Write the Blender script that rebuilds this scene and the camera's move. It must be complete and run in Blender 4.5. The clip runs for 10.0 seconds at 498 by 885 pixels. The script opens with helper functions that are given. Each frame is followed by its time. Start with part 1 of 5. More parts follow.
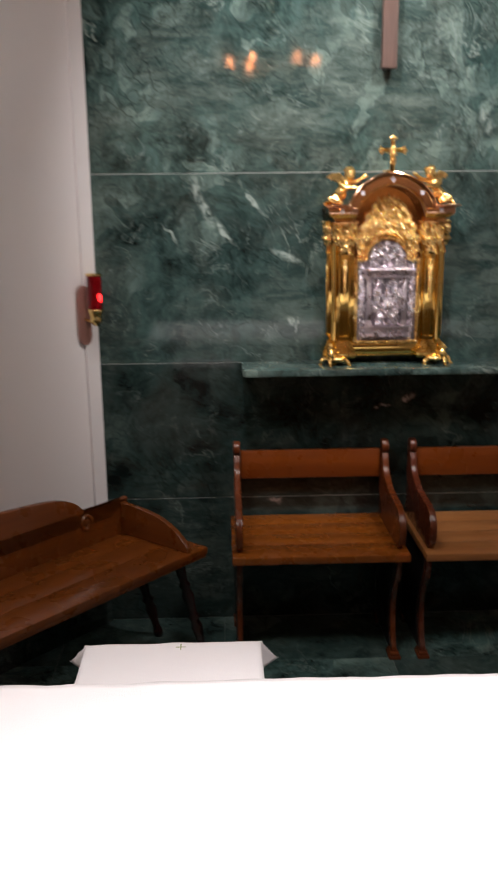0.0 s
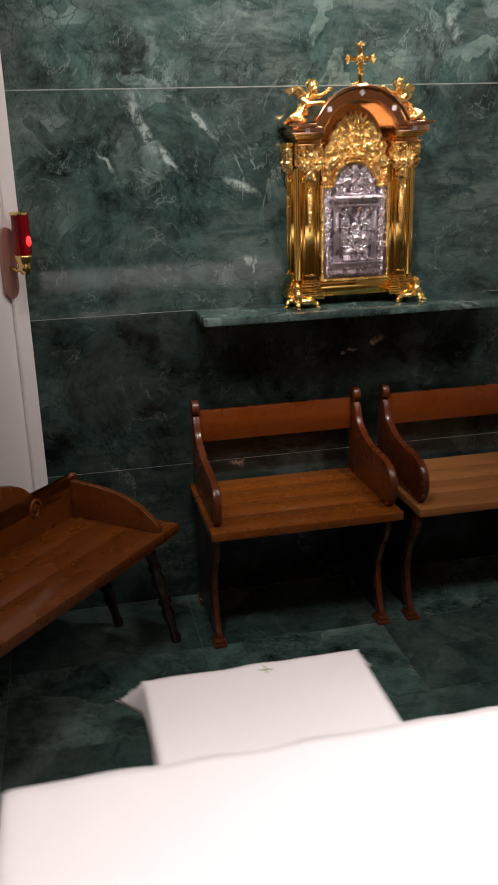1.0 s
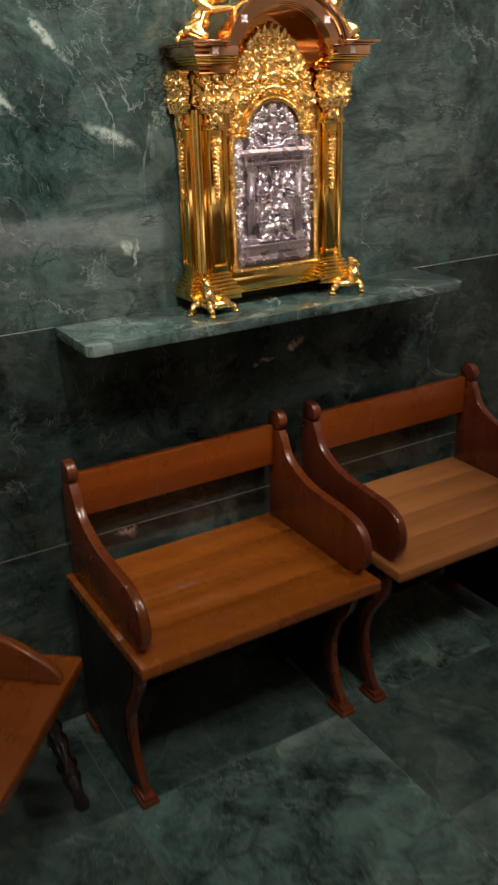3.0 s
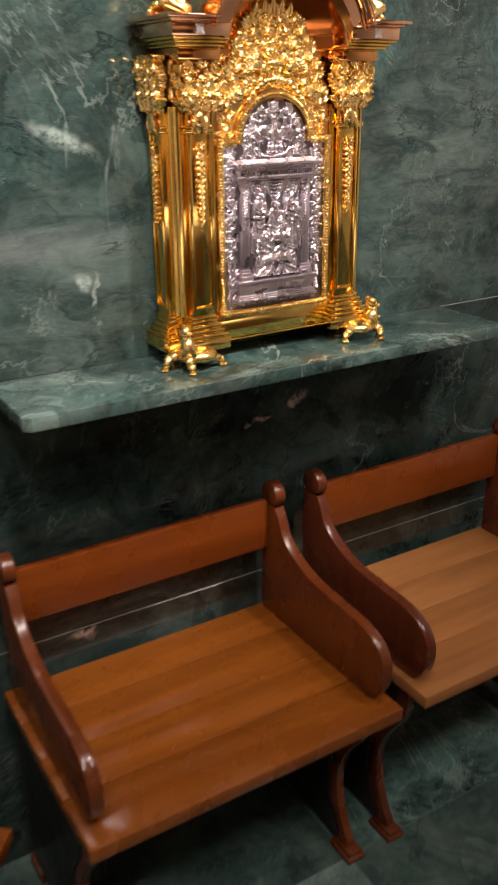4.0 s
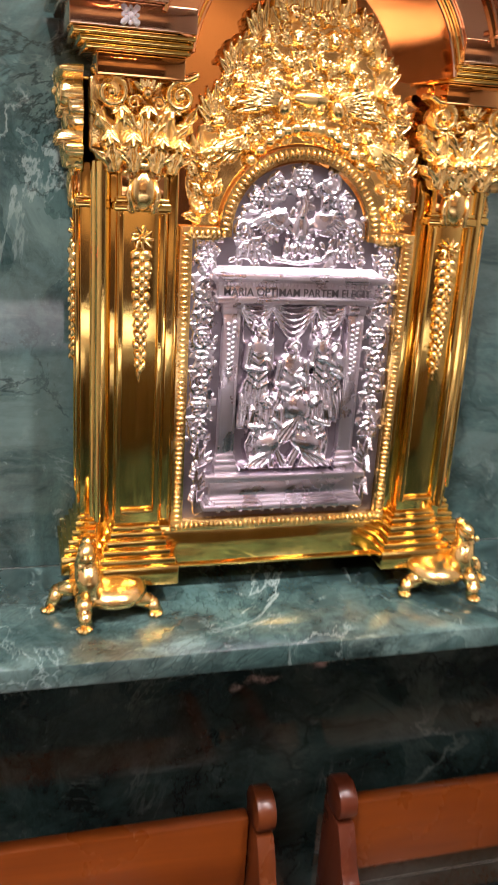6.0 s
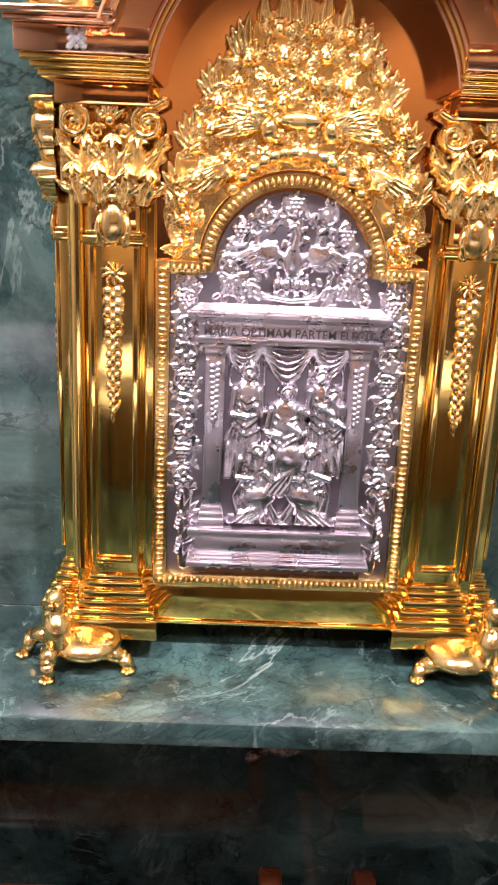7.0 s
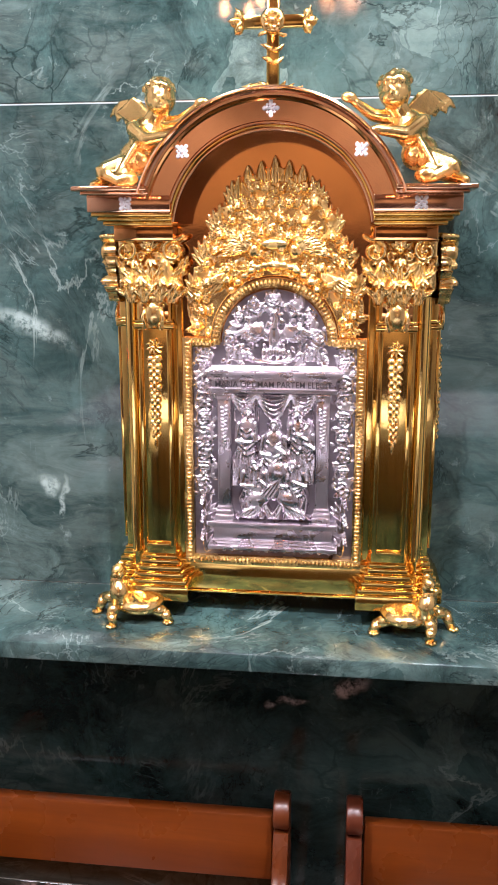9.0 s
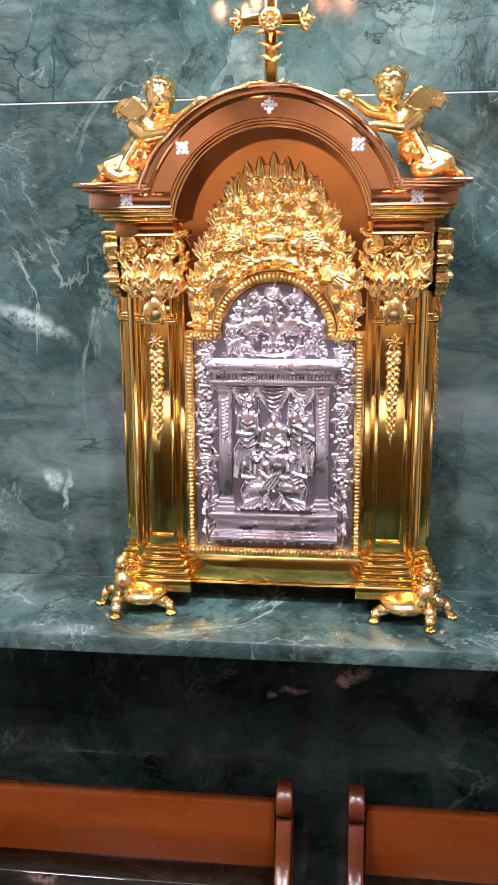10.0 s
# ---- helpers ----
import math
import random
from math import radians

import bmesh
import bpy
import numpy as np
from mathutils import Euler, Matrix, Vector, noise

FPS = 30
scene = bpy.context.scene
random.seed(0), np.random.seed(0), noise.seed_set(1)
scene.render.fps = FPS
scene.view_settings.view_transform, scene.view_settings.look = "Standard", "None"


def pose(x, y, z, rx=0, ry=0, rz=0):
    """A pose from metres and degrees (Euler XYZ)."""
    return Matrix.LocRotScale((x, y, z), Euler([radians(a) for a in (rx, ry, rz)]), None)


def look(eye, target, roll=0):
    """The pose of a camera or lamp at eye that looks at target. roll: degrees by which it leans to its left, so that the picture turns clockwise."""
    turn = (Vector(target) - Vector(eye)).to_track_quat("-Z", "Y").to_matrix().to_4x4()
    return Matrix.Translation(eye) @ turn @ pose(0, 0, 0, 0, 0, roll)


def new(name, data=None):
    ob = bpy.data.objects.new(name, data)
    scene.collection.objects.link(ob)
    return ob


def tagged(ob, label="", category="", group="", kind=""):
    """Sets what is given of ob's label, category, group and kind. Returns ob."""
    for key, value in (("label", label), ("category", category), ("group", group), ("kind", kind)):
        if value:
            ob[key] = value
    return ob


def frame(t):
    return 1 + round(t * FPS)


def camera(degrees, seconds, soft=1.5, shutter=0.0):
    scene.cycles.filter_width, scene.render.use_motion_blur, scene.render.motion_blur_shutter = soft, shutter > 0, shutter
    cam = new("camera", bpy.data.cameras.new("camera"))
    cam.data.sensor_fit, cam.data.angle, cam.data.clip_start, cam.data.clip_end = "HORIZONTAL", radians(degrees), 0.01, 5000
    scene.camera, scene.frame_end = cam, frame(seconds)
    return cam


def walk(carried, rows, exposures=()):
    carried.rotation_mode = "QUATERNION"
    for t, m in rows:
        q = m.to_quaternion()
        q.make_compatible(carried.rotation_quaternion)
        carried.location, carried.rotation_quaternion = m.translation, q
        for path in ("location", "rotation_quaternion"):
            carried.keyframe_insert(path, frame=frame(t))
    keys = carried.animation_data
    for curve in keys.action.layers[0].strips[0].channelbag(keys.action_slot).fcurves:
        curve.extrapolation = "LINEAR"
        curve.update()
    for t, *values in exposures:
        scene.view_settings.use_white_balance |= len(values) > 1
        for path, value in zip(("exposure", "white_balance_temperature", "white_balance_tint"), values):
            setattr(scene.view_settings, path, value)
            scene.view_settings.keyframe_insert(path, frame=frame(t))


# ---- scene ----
cam = camera(32.3, 10.0, soft=1.6, shutter=0.6)
PATH = [
    (0, (0.014, -0.106, 1.602), (0.072, 1.827, 1.095), -0.6),
    (0.5, (-0.121, 0.073, 1.581), (0.122, 1.967, 0.985), -1.3),
    (1, (-0.34, 0.302, 1.547), (0.05, 2.159, 0.917), -1.8),
    (1.5, (-0.542, 0.56, 1.497), (0.006, 2.379, 0.872), -2.5),
    (2, (-0.571, 0.811, 1.497), (0.036, 2.601, 0.844), -3.1),
    (2.5, (-0.503, 1.04, 1.556), (0.18, 2.772, 0.826), -3.3),
    (3, (-0.493, 1.322, 1.558), (0.439, 2.914, 0.785), -1.7),
    (4.5, (-0.083, 1.884, 1.509), (0.864, 3.478, 0.759), -0.3),
    (5, (0.072, 2.061, 1.494), (0.948, 3.727, 0.818), 0.3),
    (5.5, (0.224, 2.182, 1.507), (0.94, 3.934, 0.86), 2.5),
    (7, (0.574, 2.304, 1.521), (0.612, 4.218, 0.942), 2.5),
    (7.5, (0.707, 2.121, 1.543), (0.486, 4.029, 0.986), 1.4),
    (8, (0.783, 1.998, 1.571), (0.458, 3.906, 1.068), 0.7),
    (8.5, (0.749, 1.979, 1.582), (0.468, 3.906, 1.124), 0.2),
    (9, (0.721, 1.962, 1.573), (0.49, 3.897, 1.121), -0.0),
    (9.5, (0.724, 1.949, 1.567), (0.489, 3.884, 1.119), -0.3),
    (10, (0.72, 1.941, 1.564), (0.493, 3.877, 1.117), -0.4),
]
EXPOSURES = [(0.0, -0.2, 6500, 11), (1.5, -0.33, 6700, 11), (2.5, -0.12, 7100, 10), (4.5, 0.6, 6800, 13), (5.5, 0.8, 6400, 14), (7.0, 0.85, 6000, 16), (8.5, 0.8, 5800, 16), (10.0, 0.85, 5800, 16)]
walk(cam, [(t, look(eye, target, roll)) for t, eye, target, roll in PATH], EXPOSURES)

# ---- world and lights ----
world = bpy.data.worlds.new("world")
scene.world = world
world.use_nodes = True
world.node_tree.nodes["Background"].inputs[0].default_value = (0.02, 0.02, 0.025, 1)
world.node_tree.nodes["Background"].inputs[1].default_value = 0.3


def spot(name, eye, target, watts, colour, degrees, radius, blend=0.6):
    data = bpy.data.lights.new(name, "SPOT")
    data.energy, data.color, data.spot_size, data.spot_blend, data.shadow_soft_size = watts, colour, radians(degrees), blend, radius
    ob = new(name, data)
    ob.matrix_world = look(eye, target)
    return ob


def panel_light(name, eye, target, watts, colour, w, h):
    data = bpy.data.lights.new(name, "AREA")
    data.shape, data.size, data.size_y, data.energy, data.color = "RECTANGLE", w, h, watts, colour
    ob = new(name, data)
    ob.matrix_world = look(eye, target)
    return ob


COOL = (1.0, 0.96, 0.93)
spot("spot_tabernacle_east", (1.18, 1.95, 3.24), (0.66, 3.10, 1.93), 185, COOL, 62, 0.09, 1.0)
spot("spot_tabernacle_west", (-0.02, 1.95, 3.24), (0.30, 3.10, 1.93), 200, COOL, 62, 0.09, 1.0)
spot("spot_altar", (0.45, -0.45, 3.24), (0.40, 0.15, 1.00), 560, COOL, 62, 0.06, 0.9)
# two fill lights added out of view to raise the room's ambient level
for x, watts in ((-0.75, 27), (1.85, 14)):
    panel_light("fill_panel_light", (x, 1.0, 3.272), (x, 1.0, 0), watts, (1.0, 0.95, 0.90), 0.56, 0.56)
# lamps added out of view so the red gold mirrors a bright warm wall
for x in (-0.9, 0.6, 2.1):
    spot("fill_spot_south", (x, -3.5, 3.24), (x, -4.4, 1.6), 42, (1.0, 0.82, 0.62), 100, 0.08, 0.8)


# ---- materials ----
class Nodes:
    """A short hand for node materials."""

    def __init__(self, name):
        self.mat = bpy.data.materials.new(name)
        self.mat.use_nodes = True
        self.tree = self.mat.node_tree
        self.bsdf = self.tree.nodes["Principled BSDF"]

    def put(self, socket, value):
        if isinstance(value, bpy.types.NodeSocket):
            self.tree.links.new(value, socket)
        else:
            socket.default_value = value

    def set(self, **values):
        for key, value in values.items():
            self.put(self.bsdf.inputs[key.replace("_", " ")], value)

    def node(self, kind, **props):
        n = self.tree.nodes.new(kind)
        for key, value in props.items():
            setattr(n, key, value)
        return n

    def coord(self, scale=(1, 1, 1), jitter=False):
        v = self.node("ShaderNodeTexCoord").outputs["Object"]
        if jitter:
            r = self.node("ShaderNodeObjectInfo").outputs["Random"]
            off = self.node("ShaderNodeVectorMath", operation="SCALE")
            off.inputs[0].default_value = (37.0, 19.0, 53.0)
            self.put(off.inputs["Scale"], r)
            add = self.node("ShaderNodeVectorMath", operation="ADD")
            self.put(add.inputs[0], v), self.put(add.inputs[1], off.outputs[0])
            v = add.outputs[0]
        if scale != (1, 1, 1):
            m = self.node("ShaderNodeVectorMath", operation="MULTIPLY")
            self.put(m.inputs[0], v)
            m.inputs[1].default_value = scale
            v = m.outputs[0]
        return v

    def noise(self, v, scale, detail=4, rough=0.55, distortion=0.0, colour=False):
        n = self.node("ShaderNodeTexNoise")
        self.put(n.inputs["Vector"], v)
        n.inputs["Scale"].default_value, n.inputs["Detail"].default_value = scale, detail
        n.inputs["Roughness"].default_value, n.inputs["Distortion"].default_value = rough, distortion
        return n.outputs["Color" if colour else "Fac"]

    def voronoi(self, v, scale, feature="F1", out="Distance"):
        n = self.node("ShaderNodeTexVoronoi", feature=feature)
        self.put(n.inputs["Vector"], v)
        n.inputs["Scale"].default_value = scale
        return n.outputs[out]

    def warp(self, v, scale, amount, detail=3):
        c = self.noise(v, scale, detail, colour=True)
        s = self.node("ShaderNodeVectorMath", operation="SUBTRACT")
        self.put(s.inputs[0], c)
        s.inputs[1].default_value = (0.5, 0.5, 0.5)
        m = self.node("ShaderNodeVectorMath", operation="SCALE")
        self.put(m.inputs[0], s.outputs[0])
        m.inputs["Scale"].default_value = amount
        a = self.node("ShaderNodeVectorMath", operation="ADD")
        self.put(a.inputs[0], v), self.put(a.inputs[1], m.outputs[0])
        return a.outputs[0]

    def math(self, op, a, b=0.0):
        n = self.node("ShaderNodeMath", operation=op)
        self.put(n.inputs[0], a), self.put(n.inputs[1], b)
        return n.outputs[0]

    def span(self, value, lo, hi, to_lo=0.0, to_hi=1.0):
        n = self.node("ShaderNodeMapRange", interpolation_type="SMOOTHSTEP")
        self.put(n.inputs["Value"], value)
        for key, x in (("From Min", lo), ("From Max", hi), ("To Min", to_lo), ("To Max", to_hi)):
            n.inputs[key].default_value = x
        return n.outputs["Result"]

    def mix(self, fac, a, b, blend="MIX"):
        n = self.node("ShaderNodeMix", data_type="RGBA", blend_type=blend)
        self.put(n.inputs[0], fac)
        for socket, x in ((n.inputs[6], a), (n.inputs[7], b)):
            self.put(socket, (*x, 1) if isinstance(x, tuple) else x)
        return n.outputs[2]

    def bump(self, height, strength, distance=0.002):
        n = self.node("ShaderNodeBump")
        n.inputs["Strength"].default_value, n.inputs["Distance"].default_value = strength, distance
        self.put(n.inputs["Height"], height)
        self.put(self.bsdf.inputs["Normal"], n.outputs[0])


# veins of the wall slabs: x, z, half length, half width, slope in degrees
STREAKS = [
    (-0.046, 1.645, 0.125, 0.020, -68),
    (0.024, 1.556, 0.085, 0.010, -50),
    (0.129, 1.665, 0.095, 0.012, -50),
    (0.267, 1.456, 0.075, 0.016, -29),
    (-0.168, 1.551, 0.046, 0.010, -56),
    (0.277, 1.217, 0.025, 0.012, -73),
    (0.300, 1.180, 0.060, 0.007, -89),
    (0.985, 1.925, 0.060, 0.024, -63),
    (0.960, 1.230, 0.025, 0.010, -63),
]
PINK_STREAKS = [
    (0.215, 0.508, 0.035, 0.014, 1),
    (0.726, 0.915, 0.044, 0.016, 23),
    (0.636, 0.884, 0.034, 0.007, 9),
]


def marble(name, streaks=(), pink=(), jitter=False, light=1.0, patch=9.0, gloss=0.05, brown=0.0, whole=0.44, crack=0.6, veins=1.0):
    n = Nodes(name)
    v = n.coord(jitter=jitter)
    w = n.warp(n.warp(v, 2.2, 0.30), 13.0, 0.06, 5)
    broad = n.noise(w, 1.6, 5, 0.6)
    cloud = n.noise(w, 6.0, 13, 0.77)
    brush = n.warp(n.coord((3.0, 3.0, 9.0), jitter=jitter), 1.3, 1.2)
    fibre = n.noise(brush, 2.6, 9, 0.68)

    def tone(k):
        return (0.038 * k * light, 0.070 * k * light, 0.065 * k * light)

    base = n.mix(n.span(cloud, 0.34, 0.66), tone(0.12), tone(1.40))
    base = n.mix(n.span(broad, 0.42, 0.66), base, n.mix(n.span(fibre, 0.32, 0.70), tone(0.55), (0.105 * light, 0.135 * light, 0.120 * light)))
    # broken fragments, soft at the rim, with dark seams between some of them
    cell = n.voronoi(w, patch, "F1", "Color")
    frag = n.node("ShaderNodeSeparateColor")
    n.put(frag.inputs[0], cell)
    keep = n.math("MULTIPLY", n.span(frag.outputs[0], 0.45, 0.95), n.span(n.noise(v, 2.6, 4), whole, whole + 0.2))
    keep = n.math("MULTIPLY", keep, n.span(cloud, 0.35, 0.62))
    base = n.mix(n.math("MULTIPLY", keep, 0.6), base, (0.17 * light, 0.23 * light, 0.205 * light))
    seam = n.span(n.voronoi(w, patch * 1.3, "DISTANCE_TO_EDGE"), 0.0, 0.05, 1.0, 0.0)
    base = n.mix(n.math("MULTIPLY", seam, n.span(n.noise(v, 3.1, 4), 0.58 - 0.2 * crack, 0.78 - 0.2 * crack, 0.0, crack)), base, tone(0.15))
    small = n.span(n.voronoi(n.warp(w, 30, 0.03), patch * 3.1, "DISTANCE_TO_EDGE"), 0.0, 0.045, 1.0, 0.0)
    base = n.mix(n.math("MULTIPLY", small, n.span(n.noise(v, 4.3, 4), 0.58 - 0.2 * crack, 0.78 - 0.2 * crack, 0.0, crack)), base, tone(0.2))
    if brown:
        base = n.mix(n.span(n.noise(w, 2.3, 5), 0.50, 0.66, 0.0, brown), base, n.mix(cloud, (0.012, 0.009, 0.008), (0.075, 0.058, 0.050)))
    # fine dark and pale veins
    for scale, lo, hi, amount, tint in ((2.1, 0.50, 0.64, 0.55, (0.27 * light, 0.32 * light, 0.29 * light)), (3.4, 0.46, 0.60, 0.7, tone(0.12)), (5.3, 0.50, 0.64, 0.45, (0.22 * light, 0.27 * light, 0.25 * light))):
        ridge = n.math("ABSOLUTE", n.math("SUBTRACT", n.noise(v, scale, 8, 0.62, 1.5), 0.5))
        vein = n.math("MULTIPLY", n.span(ridge, 0.0, 0.012, 1.0, 0.0), n.span(n.noise(v, scale * 1.7, 4), lo, hi))
        base = n.mix(n.math("MULTIPLY", vein, amount * veins), base, tint)
    fleck = n.span(n.noise(w, 46, 4, 0.75), 0.60, 0.74)
    base = n.mix(n.math("MULTIPLY", fleck, 0.35), base, (0.22 * light, 0.27 * light, 0.25 * light))
    rag = n.noise(v, 26, 6, 0.75)
    for group, tint, much in ((streaks, (0.40, 0.47, 0.43), 0.66), (pink, (0.62, 0.50, 0.46), 0.85)):
        for x, z, a, b, slope in group:
            m = n.node("ShaderNodeMapping", vector_type="TEXTURE")
            n.put(m.inputs["Vector"], n.warp(v, 17, 0.05))
            m.inputs["Location"].default_value, m.inputs["Rotation"].default_value = (x, 3.16, z), (0, -radians(slope), 0)
            m.inputs["Scale"].default_value = (a, 9, b)
            d = n.node("ShaderNodeVectorMath", operation="LENGTH")
            n.put(d.inputs[0], m.outputs[0])
            inside = n.math("MULTIPLY", n.span(d.outputs["Value"], 0.25, 1.15, 1.0, 0.0), n.span(rag, 0.40, 0.58))
            base = n.mix(n.math("MULTIPLY", inside, much), base, tint)
    if jitter:
        base = n.mix(n.span(n.node("ShaderNodeObjectInfo").outputs["Random"], 0.2, 0.9, 0.0, 0.6), base, tone(0.25))
    n.set(Base_Color=base, Roughness=n.span(n.noise(v, 8, 4), 0.3, 0.75, gloss * 0.7, gloss * 1.6), Specular_IOR_Level=0.45)
    n.bump(n.noise(w, 7, 6), 0.03, 0.003)
    return n.mat


def wood(name, dark, pale, grain, rough=0.26):
    """Varnished wood; grain: the axis along which the fibres run."""
    n = Nodes(name)
    k = [14.0, 14.0, 14.0]
    k["xyz".index(grain)] = 0.9
    v = n.coord(tuple(k), jitter=True)
    fibre = n.noise(n.warp(v, 0.5, 0.9), 2.4, 7, 0.6, 0.6)
    pores = n.noise(n.coord(tuple(q * 7 for q in k), jitter=True), 2.0, 3, 0.6)
    tone = n.noise(n.coord((3, 3, 3), jitter=True), 1.0, 3)
    col = n.mix(n.span(fibre, 0.22, 0.82), dark, pale)
    col = n.mix(n.math("MULTIPLY", n.span(pores, 0.52, 0.72), 0.14), col, tuple(c * 0.45 for c in dark))
    col = n.mix(n.span(tone, 0.35, 0.7, 0.0, 0.35), col, tuple(c * 0.75 for c in dark))
    r = n.node("ShaderNodeObjectInfo").outputs["Random"]
    col = n.mix(n.math("MULTIPLY", r, 0.22), col, dark)
    n.set(Base_Color=col, Roughness=n.span(n.noise(n.coord((9, 9, 9)), 1, 4), 0.3, 0.7, rough * 0.8, rough * 1.35), Coat_Weight=0.12, Coat_Roughness=0.25)
    n.bump(pores, 0.03, 0.0005)
    return n.mat


def paint(name, colour, rough=0.5, wear=0.06, grain=40):
    n = Nodes(name)
    v = n.coord()
    soil = n.noise(v, 2.3, 6, 0.6)
    col = n.mix(n.span(soil, 0.45, 0.8, 0.0, wear * 4), colour, tuple(c * 0.72 for c in colour))
    n.set(Base_Color=col, Roughness=n.span(soil, 0.3, 0.7, rough * 0.85, rough * 1.1))
    n.bump(n.noise(v, grain, 5), 0.08, 0.001)
    return n.mat


def metal(name, colour, rough, grain=220, bump=0.03, tarnish=(0.5, 0.4, 0.3), much=0.25):
    n = Nodes(name)
    v = n.coord()
    spots = n.noise(v, 18, 6, 0.65)
    col = n.mix(n.span(spots, 0.50, 0.85, 0.0, much), colour, tuple(a * b for a, b in zip(colour, tarnish)))
    n.set(Base_Color=col, Metallic=1.0, Roughness=n.span(n.noise(v, 35, 4), 0.3, 0.7, rough * 0.75, rough * 1.4))
    n.bump(n.noise(v, grain, 3), bump, 0.0005)
    return n.mat


def linen(name):
    n = Nodes(name)
    v = n.coord()
    weave = n.math("ADD", n.noise(n.coord((900, 60, 900)), 1, 2), n.noise(n.coord((60, 900, 60)), 1, 2))
    col = n.mix(n.span(n.noise(v, 5, 4), 0.4, 0.75, 0.0, 0.2), (0.83, 0.80, 0.83), (0.74, 0.71, 0.75))
    n.set(Base_Color=col, Roughness=0.85, Sheen_Weight=0.15)
    n.bump(n.math("ADD", weave, n.math("MULTIPLY", n.noise(n.warp(v, 4, 0.2), 9, 3), 2.5)), 0.25, 0.002)
    return n.mat


def glow(name, colour, strength):
    n = Nodes(name)
    n.set(Base_Color=(*colour, 1), Emission_Color=(*colour, 1), Emission_Strength=strength, Roughness=0.3)
    return n.mat


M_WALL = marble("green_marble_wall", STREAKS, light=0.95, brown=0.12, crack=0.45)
# lower slabs: browner stone, with the shade below the shelf darkening the colour
M_WALL_LOW = marble("green_marble_shaded_slab", (), PINK_STREAKS, light=0.54, brown=0.28, crack=0.45)
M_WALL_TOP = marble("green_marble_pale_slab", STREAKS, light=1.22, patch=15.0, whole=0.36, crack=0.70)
M_FLOOR = marble("green_marble_floor", jitter=True, light=2.0, patch=4.5, gloss=0.10, crack=0.5, veins=0.35)
M_SHELF = marble("green_marble_shelf", light=1.3, patch=14.0, gloss=0.20)
M_GROUT = paint("pale_grout", (0.42, 0.45, 0.43), 0.8)
M_DARKGROUT = paint("grey_grout", (0.085, 0.105, 0.095), 0.7)
M_PLASTER = paint("off_white_plaster", (0.74, 0.70, 0.70), 0.55)
M_SOUTH = paint("warm_cream_plaster", (0.62, 0.44, 0.30), 0.7)
M_CEILING = paint("warm_brown_ceiling", (0.30, 0.17, 0.09), 0.7)
M_WOOD_X = wood("oak_along", (0.158, 0.040, 0.005), (0.270, 0.077, 0.009), "x")
M_SLAT = wood("red_oak_slat", (0.138, 0.027, 0.003), (0.215, 0.047, 0.005), "x", 0.3)
M_ALTARWOOD = wood("pale_reflector_oak", (0.30, 0.17, 0.07), (0.46, 0.29, 0.13), "z", 0.4)
M_WOOD_Z = wood("oak_upright", (0.085, 0.018, 0.004), (0.150, 0.034, 0.007), "z", 0.27)
M_WOOD_Y = wood("oak_curved", (0.085, 0.018, 0.004), (0.150, 0.034, 0.007), "y", 0.27)
M_BENCH_X = wood("bench_oak_along", (0.135, 0.033, 0.005), (0.225, 0.062, 0.009), "x", 0.28)
M_BENCH_Y = wood("bench_oak_across", (0.110, 0.027, 0.004), (0.190, 0.052, 0.007), "y", 0.28)
# redder sides of the second chair, with their shading mixed into the colour
M_REDWOOD_Z = wood("shaded_red_wood_upright", (0.072, 0.015, 0.006), (0.122, 0.027, 0.010), "z", 0.24)
M_MAHOGANY = wood("dark_mahogany", (0.018, 0.006, 0.006), (0.045, 0.012, 0.010), "z", 0.12)
M_PANEL = wood("under_seat_shade_panel", (0.006, 0.004, 0.004), (0.014, 0.008, 0.007), "z", 0.4)
M_CROSSWOOD = wood("walnut_upright", (0.10, 0.060, 0.050), (0.20, 0.125, 0.105), "z", 0.5)
M_PLATE = wood("rose_wood_plate", (0.26, 0.13, 0.11), (0.38, 0.20, 0.17), "z", 0.5)
M_LINEN = linen("white_linen")
M_EMBROIDERY = paint("green_embroidery", (0.22, 0.28, 0.06), 0.8)
M_BLACK = paint("black_iron", (0.012, 0.012, 0.014), 0.5)
M_BRASS = metal("brass", (0.90, 0.66, 0.26), 0.18)
M_GOLD = metal("polished_gold", (1.0, 0.66, 0.19), 0.10, bump=0.02)
M_GOLD_RELIEF = metal("chased_gold", (1.0, 0.68, 0.26), 0.21, grain=300, bump=0.22)
M_COPPER = metal("red_gold", (0.95, 0.46, 0.16), 0.07, bump=0.02)
M_RED_SATIN = metal("red_gold_satin", (0.96, 0.56, 0.34), 0.11, bump=0.02)
M_SILVER = metal("chased_silver", (0.70, 0.63, 0.675), 0.22, grain=300, bump=0.15, tarnish=(0.5, 0.47, 0.5), much=0.4)
M_SILVER_PLAIN = metal("polished_silver", (0.68, 0.605, 0.65), 0.28)
M_SILVER_GROUND = metal("oxidised_silver", (0.24, 0.205, 0.23), 0.36)
M_CRYSTAL = paint("white_crystal", (0.9, 0.86, 0.9), 0.08)
M_BULB = glow("amber_bulb", (1.0, 0.34, 0.12), 65)
M_FLAME = glow("red_flame", (1.0, 0.02, 0.02), 5)
M_LAMPGLOW = glow("fill_panel_face", (1.0, 0.93, 0.86), 3)


def red_glass():
    n = Nodes("ruby_glass")
    n.set(Base_Color=(0.28, 0.004, 0.008, 1), Roughness=0.05, Transmission_Weight=0.55, IOR=1.45)
    return n.mat


M_RUBY = red_glass()


